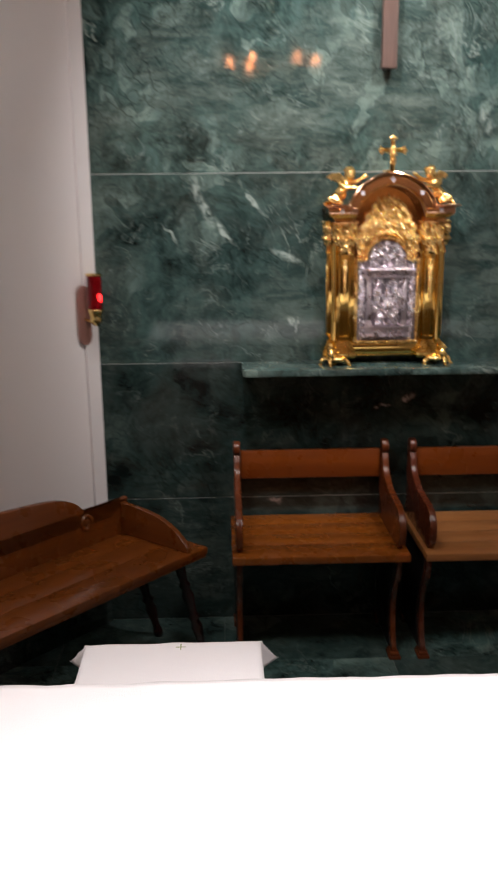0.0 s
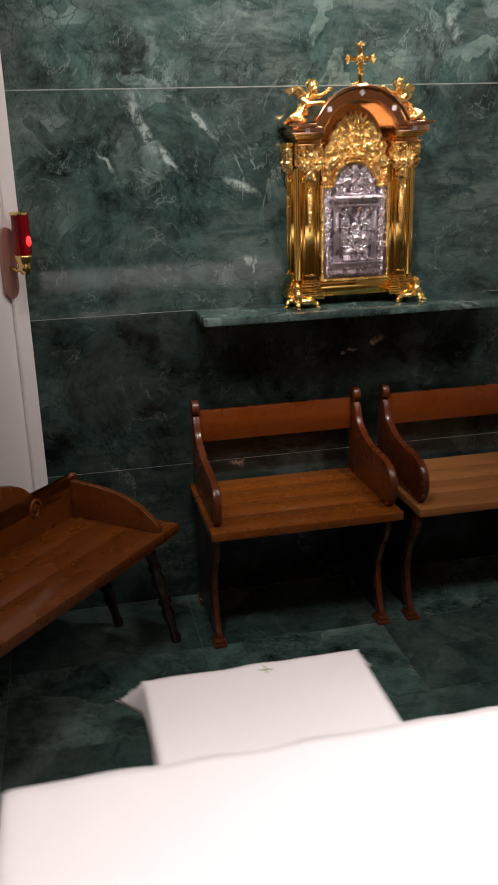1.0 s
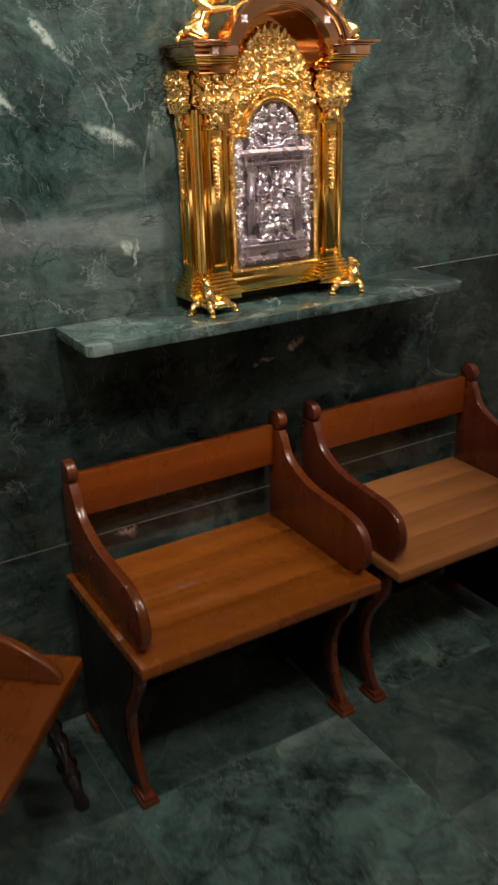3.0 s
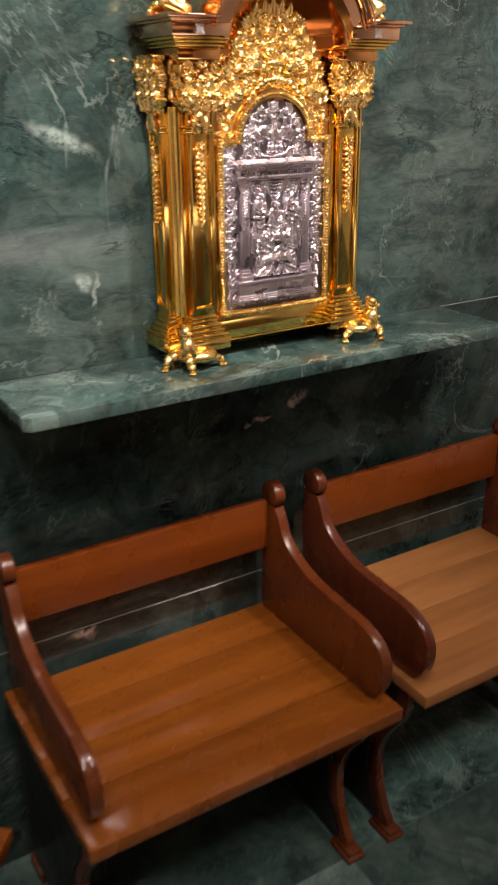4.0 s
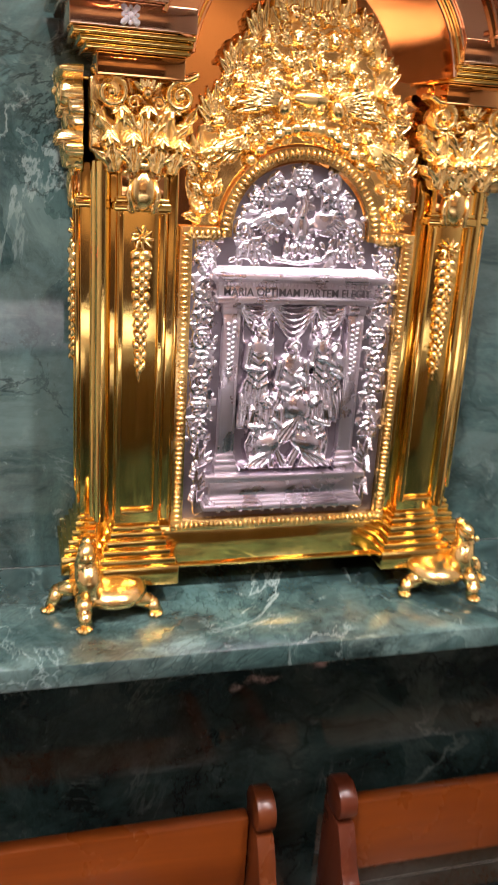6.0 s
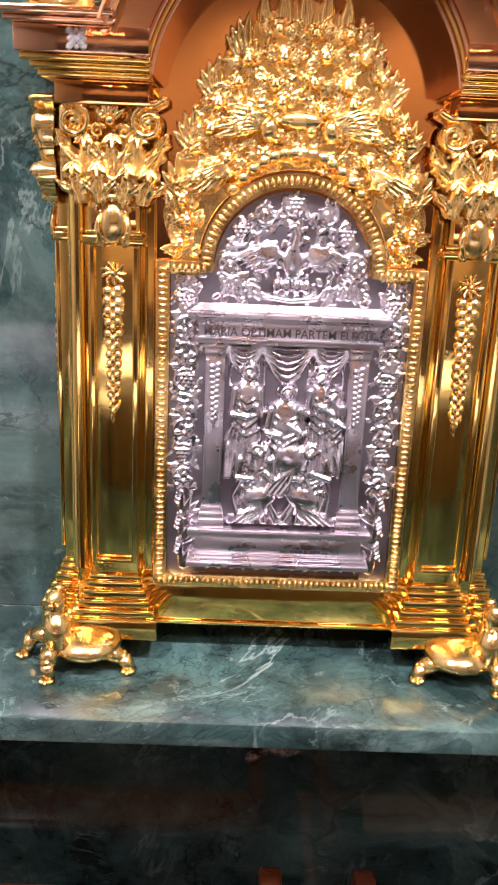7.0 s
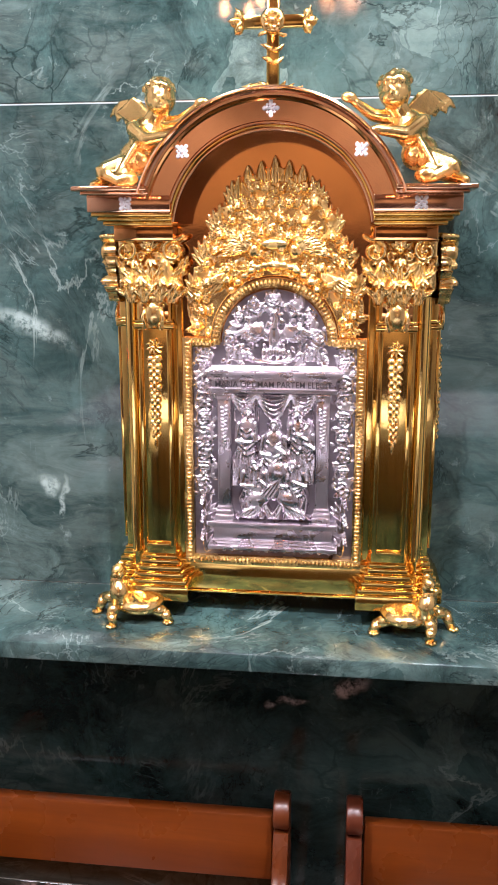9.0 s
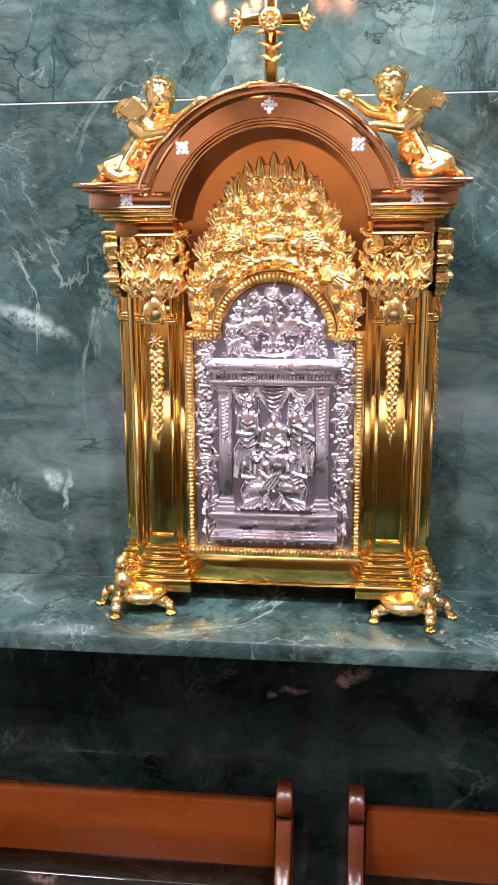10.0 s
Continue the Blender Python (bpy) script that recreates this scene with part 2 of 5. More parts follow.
# ---- building blocks ----
def thing(name, label, category, at=(0, 0, 0), turn=0.0, group="", kind=""):
    ob = new(name)
    ob.matrix_world = pose(*at, 0, 0, turn)
    return tagged(ob, label, category, group, kind)


def part(name, bm, material, parent=None, label="", smooth=False):
    """Links a bmesh as one mesh object under a thing or a part."""
    bmesh.ops.recalc_face_normals(bm, faces=bm.faces)
    me = bpy.data.meshes.new(name)
    for f in bm.faces:
        f.smooth = True
    if not smooth:
        for e in bm.edges:
            e.smooth = len(e.link_faces) == 2 and e.calc_face_angle() < 0.6
    bm.to_mesh(me)
    bm.free()
    me.materials.append(material)
    ob = new(name, me)
    ob.parent = parent
    return tagged(ob, label) if label else ob


def setting(name, bm, material, label, category, smooth=False):
    return tagged(part(name, bm, material, smooth=smooth), label, category, kind="structure")


def box(bm, x0, x1, y0, y1, z0, z1, bevel=0.0, seg=2):
    b = bmesh.new()
    bmesh.ops.create_cube(b, size=1, matrix=Matrix.Translation(((x0 + x1) / 2, (y0 + y1) / 2, (z0 + z1) / 2)) @ Matrix.Diagonal((abs(x1 - x0), abs(y1 - y0), abs(z1 - z0), 1)))
    if bevel:
        bmesh.ops.bevel(b, geom=b.edges[:], offset=bevel, segments=seg, profile=0.5, affect="EDGES")
    return merge(bm, b)


def merge(bm, b):
    me = bpy.data.meshes.new("m")
    b.to_mesh(me)
    b.free()
    bm.from_mesh(me)
    bpy.data.meshes.remove(me)
    return bm


def prism(bm, outline, place, bevel=0.0, seg=2):
    """A board: the outline, given as pairs, at both ends of place(a, b, k) for k = 0 and 1."""
    b = bmesh.new()
    lo = [b.verts.new(place(a, c, 0)) for a, c in outline]
    hi = [b.verts.new(place(a, c, 1)) for a, c in outline]
    b.faces.new(lo), b.faces.new(hi[::-1])
    n = len(outline)
    for i in range(n):
        b.faces.new((lo[i], lo[(i + 1) % n], hi[(i + 1) % n], hi[i]))
    bmesh.ops.recalc_face_normals(b, faces=b.faces)
    if bevel:
        rim = [e for e in b.edges if sum(len(f.verts) > 4 for f in e.link_faces) == 1]
        bmesh.ops.bevel(b, geom=rim, offset=bevel, segments=seg, profile=0.5, affect="EDGES")
    return merge(bm, b)


def lathe(bm, profile, at=(0, 0, 0), steps=20, m=None):
    """Turns a profile of (radius, height) about z."""
    m = (m or Matrix.Identity(4)) @ Matrix.Translation(at)
    rings = []
    for r, h in profile:
        rings.append([bm.verts.new(m @ Vector((r * math.cos(2 * math.pi * k / steps), r * math.sin(2 * math.pi * k / steps), h))) for k in range(steps)])
    for a, b in zip(rings, rings[1:]):
        for k in range(steps):
            bm.faces.new((a[k], a[(k + 1) % steps], b[(k + 1) % steps], b[k]))
    bm.faces.new(rings[0][::-1]), bm.faces.new(rings[-1])
    return bm


def blob(bm, at, radii, turn=(0, 0, 0), detail=2):
    bmesh.ops.create_icosphere(bm, subdivisions=detail, radius=1, matrix=pose(*at, *turn) @ Matrix.Diagonal((*radii, 1)))
    return bm


def limb(bm, a, b, ra, rb, steps=8, caps=True):
    """A tapered rod from a to b with round ends."""
    a, b = Vector(a), Vector(b)
    d = b - a
    bmesh.ops.create_cone(bm, cap_ends=True, segments=steps, radius1=ra, radius2=rb, depth=d.length, matrix=Matrix.Translation((a + b) / 2) @ d.to_track_quat("Z", "Y").to_matrix().to_4x4())
    if caps:
        blob(bm, a, (ra,) * 3, detail=1), blob(bm, b, (rb,) * 3, detail=1)
    return bm


def tube(bm, pts, radii, steps=6):
    """A round bar along points."""
    pts = [Vector(p) for p in pts]
    rings = []
    side = None
    for i, p in enumerate(pts):
        d = (pts[min(i + 1, len(pts) - 1)] - pts[max(i - 1, 0)]).normalized()
        side = d.orthogonal().normalized() if side is None else (side - side.dot(d) * d).normalized()
        up = d.cross(side)
        rings.append([bm.verts.new(p + radii[i] * (math.cos(2 * math.pi * k / steps) * side + math.sin(2 * math.pi * k / steps) * up)) for k in range(steps)])
    for a, b in zip(rings, rings[1:]):
        for k in range(steps):
            bm.faces.new((a[k], a[(k + 1) % steps], b[(k + 1) % steps], b[k]))
    bm.faces.new(rings[0][::-1]), bm.faces.new(rings[-1])
    return bm


def smooth_path(points, steps=6):
    """A Catmull-Rom curve through 2D points."""
    out = []
    p = [points[0], *points, points[-1]]
    for i in range(1, len(p) - 2):
        for k in range(steps):
            t = k / steps
            out.append(tuple(0.5 * (2 * p[i][j] + (p[i + 1][j] - p[i - 1][j]) * t + (2 * p[i - 1][j] - 5 * p[i][j] + 4 * p[i + 1][j] - p[i + 2][j]) * t * t + (3 * p[i][j] - p[i - 1][j] - 3 * p[i + 1][j] + p[i + 2][j]) * t ** 3) for j in range(2)))
    return out + [points[-1]]


# ---- the room ----
WALL_Y, X_LEFT, X_RIGHT, TOP = 3.16, -0.46, 1.70, 3.30
COURSES = [0.0, 0.521, 1.064, 1.757, 2.56, TOP]
AX, AY = 0.652, 0.758  # direction of the slanting side wall, towards the green wall

bm = box(bmesh.new(), X_LEFT - 0.3, X_RIGHT + 0.3, WALL_Y + 0.0012, WALL_Y + 0.2, -0.1, TOP)
wall_north = setting("wall_north", bm, M_GROUT, "green polished marble slab wall with pale joints", "wall")
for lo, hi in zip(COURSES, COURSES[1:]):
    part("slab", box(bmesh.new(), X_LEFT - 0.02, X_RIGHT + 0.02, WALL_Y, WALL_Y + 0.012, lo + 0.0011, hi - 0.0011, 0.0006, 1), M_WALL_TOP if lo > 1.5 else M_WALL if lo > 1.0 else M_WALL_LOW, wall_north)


def slanted(x, y, length, thick, side, z0, z1, name, label):
    """A wall that runs back towards the room at the corner x, y."""
    dx, dy = -AX * side, -AY
    nx, ny = -AY * side, AX
    pts = [(x, y), (x + dx * length, y + dy * length), (x + dx * length + nx * thick, y + dy * length + ny * thick), (x + nx * thick, y + ny * thick)]
    bm = prism(bmesh.new(), pts, lambda a, b, k: (a, b, z1 if k else z0))
    return setting(name, bm, M_PLASTER, label, "wall")


slanted(X_LEFT, WALL_Y, 2.6, 0.15, 1, -0.05, TOP, "wall_west_slanting", "off-white painted plaster wall meeting green marble")
slanted(X_RIGHT, WALL_Y, 2.6, 0.15, -1, -0.05, TOP, "wall_east_slanting", "off-white painted plaster wall beside green marble")
# dark sheet added along the white wall for the shade under the bench
sheet_plan = [(X_LEFT - AX * a + AY * b, WALL_Y - AY * a - AX * b) for a, b in ((0.004, 0.0005), (2.5, 0.0005), (2.5, 0.008), (0.004, 0.008))]
setting("under_bench_sheet", prism(bmesh.new(), sheet_plan, lambda a, b, k: (a, b, 0.47 if k else 0.0)), M_WALL_LOW, "dark green sheet added on white wall for shade under bench", "wall")
# narrow upright trim where the white wall meets the marble
plan = [(X_LEFT - AX * a + AY * b, WALL_Y - 0.003 - AY * a - AX * b) for a, b in ((0.0, 0.001), (0.060, 0.001), (0.060, 0.012), (0.0, 0.012))]
bm = prism(bmesh.new(), plan, lambda a, b, k: (a, b, TOP - 0.002 if k else 0.472), 0.002)
setting("trim", bm, M_PLASTER, "white painted upright corner trim", "trim")
XW, YW = X_LEFT - AX * 2.6, WALL_Y - AY * 2.6
XE = X_RIGHT + AX * 2.6
setting("wall_west", box(bmesh.new(), XW - 0.2, XW, -4.4, YW + 0.05, -0.05, TOP), M_PLASTER, "plain off-white plaster wall", "wall")
setting("wall_east", box(bmesh.new(), XE, XE + 0.2, -4.4, YW + 0.05, -0.05, TOP), M_PLASTER, "plain off-white plaster wall", "wall")
# unseen closing wall, its warm cream chosen for the gold to mirror
setting("wall_south", box(bmesh.new(), XW - 0.2, XE + 0.2, -4.6, -4.4, -0.05, TOP), M_SOUTH, "plain warm cream wall", "wall")
# board added out of view to darken the lower part of the arch's reflection
setting("wall_south_panelling", box(bmesh.new(), XW, XE, -4.399, -4.36, 0.0, 1.72, 0.004), M_CROSSWOOD, "dark wooden board added out of view for gold reflections", "wall")
setting("ceiling", box(bmesh.new(), XW - 0.3, XE + 0.3, -4.6, 3.4, TOP, TOP + 0.15), M_CEILING, "warm brown panelled ceiling", "ceiling")
floor = setting("floor", box(bmesh.new(), XW - 0.3, XE + 0.3, -4.6, 3.4, -0.15, -0.0010), M_DARKGROUT, "dark green polished marble tile floor", "floor")

# ---- the marble shelf ----
SHELF_Z = 1.066
SX0, SX1, SY = 0.086, 1.128, 2.953
bm = prism(bmesh.new(), [(SX0, WALL_Y - 0.002), (SX0, SY + 0.012), (SX0 + 0.012, SY), (SX1 - 0.012, SY), (SX1, SY + 0.012), (SX1, WALL_Y - 0.002)], lambda a, b, k: (a, b, SHELF_Z if k else SHELF_Z - 0.024), 0.002)
tagged(part("wall_shelf", bm, M_SHELF), "thin green marble shelf fixed to marble wall", "shelf")

# ---- wooden upright of the wall cross ----
bm = box(bmesh.new(), 0.588, 0.640, 3.105, 3.140, 2.10, 3.05, 0.003)
up = thing("wooden_cross_post", "brown wooden cross post hung on green marble", "wall cross")
part("post", bm, M_CROSSWOOD, up)
part("bracket", box(bmesh.new(), 0.600, 0.628, 3.138, 3.160, 2.3, 2.5, 0.002), M_BLACK, up)


# ---- the wooden armchairs ----
def side_outline():
    """The board of a chair's side in (y, z): scrolled top, arm, seat level and curved front leg."""
    front = smooth_path([(0.345, 0.716), (0.333, 0.694), (0.318, 0.661), (0.285, 0.635), (0.225, 0.612), (0.140, 0.604), (0.072, 0.598), (0.028, 0.578), (0.008, 0.540), (0.013, 0.490), (0.042, 0.452)])
    leg = smooth_path([(0.060, 0.425), (0.048, 0.385), (0.062, 0.330), (0.100, 0.270), (0.124, 0.200), (0.122, 0.130), (0.104, 0.070), (0.086, 0.040), (0.084, 0.022)], 4)
    knob = [(0.367 + 0.027 * math.cos(a), 0.741 + 0.027 * math.sin(a)) for a in [radians(k) for k in range(-62, 236, 9)]]
    return tuple([(a * 1.085 if a > 0 else a, b) for a, b in line] for line in (front, leg, knob))


def armchair(at, label, seat_wood, side_wood):
    ch = thing("armchair", label, "chair", at, group="armchairs along the wall")
    W = 0.626
    front, leg, knob = side_outline()
    for x0, x1 in ((0.014, 0.038), (W - 0.038, W - 0.014)):
        upper = front + [(0.428, 0.452), (0.428, 0.720)]
        bm = prism(bmesh.new(), upper[::-1], lambda a, b, k: (x1 if k else x0, a, b), 0.004)
        lower = leg + [(a + 0.036, b) for a, b in leg[::-1]]
        prism(bm, lower, lambda a, b, k: (x1 - 0.002 if k else x0 + 0.002, a, b), 0.003)
        part("side_panel", bm, side_wood, ch, smooth=False)
        # side board below the seat, coloured near-black with the shade that falls there
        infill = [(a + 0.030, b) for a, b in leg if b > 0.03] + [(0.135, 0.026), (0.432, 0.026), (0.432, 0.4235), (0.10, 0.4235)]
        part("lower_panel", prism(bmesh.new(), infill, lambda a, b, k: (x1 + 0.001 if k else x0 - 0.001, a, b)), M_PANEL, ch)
        bm = prism(bmesh.new(), [(a, b) for a, b in knob], lambda a, b, k: (x1 + 0.0006 if k else x0 - 0.0006, a, b), 0.004)
        part("scroll_knob", bm, side_wood, ch)
        bm = box(bmesh.new(), x0 - 0.010, x1 + 0.010, 0.068, 0.140, 0.0, 0.013, 0.003)
        box(bm, x0 - 0.005, x1 + 0.005, 0.073, 0.133, 0.012, 0.024, 0.003)
        part("foot", bm, M_WOOD_Y, ch)
        bm = box(bmesh.new(), x0 - 0.008, x1 + 0.008, 0.37, 0.438, 0.0, 0.024, 0.003)
        part("foot", bm, M_WOOD_Y, ch)
    # seat boards, a hair apart
    for y0, y1 in ((-0.012, 0.108), (0.109, 0.217), (0.218, 0.326), (0.327, 0.436)):
        x0, x1 = (0.0, W)
        part("seat_board", box(bmesh.new(), x0, x1, y0, y1, 0.424, 0.452, 0.003 if y0 < 0 else 0.0009, 2), seat_wood, ch)
    part("back_slat", box(bmesh.new(), 0.041, W - 0.041, 0.396, 0.418, 0.616, 0.728, 0.004), M_SLAT, ch)
    part("apron", box(bmesh.new(), 0.040, W - 0.040, 0.150, 0.172, 0.360, 0.423, 0.003), M_WOOD_X, ch)
    return ch


armchair((0.036, 2.700, 0), "varnished orange-brown wooden armchair with scrolled side panels", M_WOOD_X, M_WOOD_Z)
# lamplight on the second seat is put into a paler oak
M_SEAT_LIT = wood("lit_oak_along", (0.250, 0.092, 0.027), (0.395, 0.165, 0.053), "x", 0.36)
armchair((0.718, 2.700, 0), "reddish wooden armchair, seat coloured as lit and sides as shaded", M_SEAT_LIT, M_REDWOOD_Z)


# ---- the slanting bench ----
def bench():
    L = 1.75
    b = thing("bench", "brown varnished wooden bench with scrolled back, against white wall", "bench", (-0.052, 2.792, 0), math.degrees(math.atan2(AY, AX)))
    # local x runs along the seat towards the green wall, y from the front edge to the back
    D = 0.345
    for k, (y0, y1) in enumerate(((0.0, 0.128), (0.129, 0.240), (0.241, D))):
        part("seat_board", box(bmesh.new(), -L, 0.0, y0, y1, 0.432, 0.458, 0.003 if k == 0 else 0.001), M_BENCH_X, b)
    part("edge_moulding", box(bmesh.new(), -L + 0.004, -0.006, 0.004, 0.022, 0.420, 0.4316, 0.003), M_BENCH_X, b)
    end = [(0.012, 0.4585)] + smooth_path([(0.012, 0.475), (0.035, 0.500), (0.085, 0.535), (0.150, 0.561), (0.230, 0.574), (0.330, 0.580)], 5) + [(D, 0.580), (D, 0.4585)]
    for x in (-0.095, -L + 0.07):
        part("end_panel", prism(bmesh.new(), end, lambda a, c, k: (x + (0.022 if k else 0.0), a, c), 0.003), M_BENCH_Y, b)
    top = smooth_path([(-0.058, 0.594), (-0.075, 0.588), (-0.110, 0.562), (-0.150, 0.548), (-0.185, 0.562), (-0.215, 0.590), (-0.235, 0.582), (-0.245, 0.570), (-0.265, 0.610), (-0.315, 0.655), (-0.40, 0.682), (-0.55, 0.695), (-0.70, 0.702)], 5)
    top = [(a, c - 0.018 * min(1, max(0, (-0.06 - a) / 0.2))) for a, c in top]
    mirror = [(-L - 0.02 - a, c) for a, c in top][::-1]
    back = top + mirror + [(-L + 0.04, 0.36), (-0.058, 0.36)]
    part("backrest", prism(bmesh.new(), back, lambda a, c, k: (a, D + 0.024 if k else D + 0.0005, c), 0.003), M_BENCH_X, b)
    # carved scroll on the back
    for s, x in ((1, -0.262), (-1, -L + 0.24)):
        pts = [(x + s * 0.026 * (1 - k / 26) * math.cos(k * 0.42), D - 0.001, 0.545 + 0.034 * (1 - k / 30) * math.sin(k * 0.42)) for k in range(24)]
        part("carved_scroll", tube(bmesh.new(), pts, [0.006] * 24), M_BENCH_X, b)
    turned = [(0.016, 0.0), (0.019, 0.02), (0.013, 0.05), (0.017, 0.09), (0.022, 0.13), (0.014, 0.16), (0.024, 0.175), (0.014, 0.19), (0.018, 0.23), (0.023, 0.27), (0.014, 0.30), (0.022, 0.315), (0.014, 0.33), (0.018, 0.37), (0.020, 0.432)]
    for x in (-0.10, -L + 0.10):
        for y in (0.06, 0.30):
            lean = pose(x + (0.135 if x > -1 else -0.135), y, 0, 0, -17 if x > -1 else 17, 0) @ Matrix.Diagonal((1, 1, 1.045, 1))
            part("turned_leg", lathe(bmesh.new(), turned, steps=16, m=lean), M_MAHOGANY, b, smooth=True)
    return b


bench()


# ---- cloths and tables ----
def draped(bm, x0, x1, y0, y1, z, fall, flare, waves, seed, n=60, m=40, ear=0.0):
    """A cloth over a table top: rounded edges, hanging sides with soft folds."""
    us = np.linspace(x0 - fall, x1 + fall, n)
    vs = np.linspace(y0 - fall, y1 + fall, m)
    grid = []
    for v in vs:
        row = []
        for u in us:
            ox, oy = max(x0 - u, 0, u - x1), max(y0 - v, 0, v - y1)
            sx, sy = (-1 if u < x0 else 1), (-1 if v < y0 else 1)
            drop = max(ox, oy)
            fold = flare * drop / fall * (0.5 + 0.5 * math.sin(waves * (u + v) + seed)) if drop else 0
            both = min(ox, oy) / fall
            out = min(drop, 0.006) + fold
            x = min(max(u, x0), x1) + sx * ((out if ox > 0 else 0) + ear * both)
            y = min(max(v, y0), y1) + sy * ((out if oy > 0 else 0) + ear * both)
            if drop < 0.012:
                hem = math.exp(-min(abs(u - x0), abs(u - x1), abs(v - y0), abs(v - y1)) / 0.05)
                y += hem * 0.006 * noise.noise(Vector((u * 16, 3.0, seed))) * (oy > 0 or v > y1 - 0.05)
            soft = 0.0012 * noise.noise(Vector((u * 9, v * 9, seed)))
            row.append(bm.verts.new((x, y, z - max(0, drop - 0.004) * (1 - 0.10 * both * (ear > 0)) + soft)))
        grid.append(row)
    for a, b in zip(grid, grid[1:]):
        for k in range(n - 1):
            bm.faces.new((a[k], a[k + 1], b[k + 1], b[k]))
    return bm


ALTAR = (-0.456, 1.80, 0.20, 1.143, 0.876)
al = thing("altar", "altar table under a white cloth, unseen wooden body added for reflections", "altar")
part("table_top", box(bmesh.new(), ALTAR[0] + 0.012, ALTAR[1] - 0.012, ALTAR[2] + 0.012, ALTAR[3] - 0.012, 0.78, 0.869, 0.006), M_WOOD_X, al)
# unseen wooden body and panels added so the gold pilasters mirror warm brown
part("altar_body", box(bmesh.new(), ALTAR[0] + 0.05, ALTAR[1] - 0.05, ALTAR[2] + 0.08, ALTAR[3] - 0.05, 0.0, 0.779, 0.006), M_ALTARWOOD, al)
for x in (-0.28, 0.22, 0.72, 1.22):
    part("raised_panel", box(bmesh.new(), x, x + 0.42, ALTAR[3] - 0.0498, ALTAR[3] - 0.035, 0.12, 0.68, 0.005), M_ALTARWOOD, al)
cl = part("altar_cloth", draped(bmesh.new(), *ALTAR, 0.14, 0.012, 34, 0.3, 160, 90), M_LINEN, smooth=True)
tagged(cl, "white linen cloth with creased hem over the altar", "tablecloth")
cl.modifiers.new("thickness", "SOLIDIFY").thickness = 0.0016

SIDE = (-0.266, 0.074, 1.215, 1.482, 0.766)
st = thing("side_table", "small black stand under a white cloth", "side table")
part("table_top", box(bmesh.new(), SIDE[0] + 0.008, SIDE[1] - 0.008, SIDE[2] + 0.008, SIDE[3] - 0.008, 0.731, 0.761, 0.004), M_BLACK, st)
for x in (SIDE[0] + 0.02, SIDE[1] - 0.045):
    for y in (SIDE[2] + 0.02, SIDE[3] - 0.045):
        part("leg", box(bmesh.new(), x, x + 0.025, y, y + 0.025, 0.0, 0.732, 0.003), M_BLACK, st)
cl = part("side_cloth", draped(bmesh.new(), *SIDE, 0.07, 0.006, 21, 1.1, 60, 40, ear=0.04), M_LINEN, smooth=True)
tagged(cl, "white linen cloth with small green embroidered cross", "tablecloth")
cl.modifiers.new("thickness", "SOLIDIFY").thickness = 0.0014
bm = box(bmesh.new(), -0.090, -0.070, 1.4630, 1.4650, 0.7675, 0.7685)
box(bm, -0.0810, -0.0790, 1.453, 1.476, 0.7675, 0.7686)
part("embroidered_cross", bm, M_EMBROIDERY, cl, "green embroidered cross")


# ---- red sanctuary lamp on the white wall ----
def sanctuary_lamp():
    lamp = thing("sanctuary_lamp", "small red glass sanctuary lamp on brass bracket", "wall lamp", (-0.445, 3.065, 1.235), math.degrees(math.atan2(AY, AX)))
    # local y runs into the white wall
    part("cup", lathe(bmesh.new(), [(0.010, -0.012), (0.018, 0.0), (0.024, 0.006), (0.020, 0.016), (0.024, 0.030), (0.029, 0.042), (0.029, 0.048)]), M_BRASS, lamp, smooth=True)
    part("glass", lathe(bmesh.new(), [(0.024, 0.048), (0.027, 0.055), (0.027, 0.165), (0.028, 0.168)], steps=24), M_RUBY, lamp, "ruby red glass cylinder", smooth=True)
    part("rim", lathe(bmesh.new(), [(0.027, 0.166), (0.030, 0.168), (0.030, 0.174), (0.027, 0.176)]), M_BRASS, lamp)
    part("flame", blob(bmesh.new(), (0, -0.026, 0.090), (0.010, 0.006, 0.016)), M_FLAME, lamp, "glowing red flame", smooth=True)
    part("arm", tube(bmesh.new(), [(0, 0.0, 0.01), (0, 0.03, 0.0), (0, 0.045, 0.004), (0, 0.060, 0.006)], [0.006] * 4, 8), M_BRASS, lamp, smooth=True)
    bm = prism(bmesh.new(), [(0.030 * math.copysign(min(abs(math.cos(a)) * 1.6, 1), math.cos(a)), 0.02 + 0.11 * math.sin(a)) for a in [2 * math.pi * k / 24 for k in range(24)]], lambda a, c, k: (a, 0.0725 if k else 0.0585, c), 0.002)
    part("wall_plate", bm, M_PLATE, lamp, "pinkish wooden wall plate")


sanctuary_lamp()

# ---- hanging lamp behind, mirrored in the polished marble ----
ch = thing("chandelier", "hanging brass lamp with five amber bulbs", "chandelier", (0.39, 0.12, 2.58))
part("rod", limb(bmesh.new(), (0, 0, 0.05), (0, 0, TOP - 2.58), 0.008, 0.008, caps=False), M_BRASS, ch)
part("hub", lathe(bmesh.new(), [(0.01, -0.06), (0.04, -0.03), (0.05, 0.02), (0.02, 0.06)]), M_BRASS, ch, smooth=True)
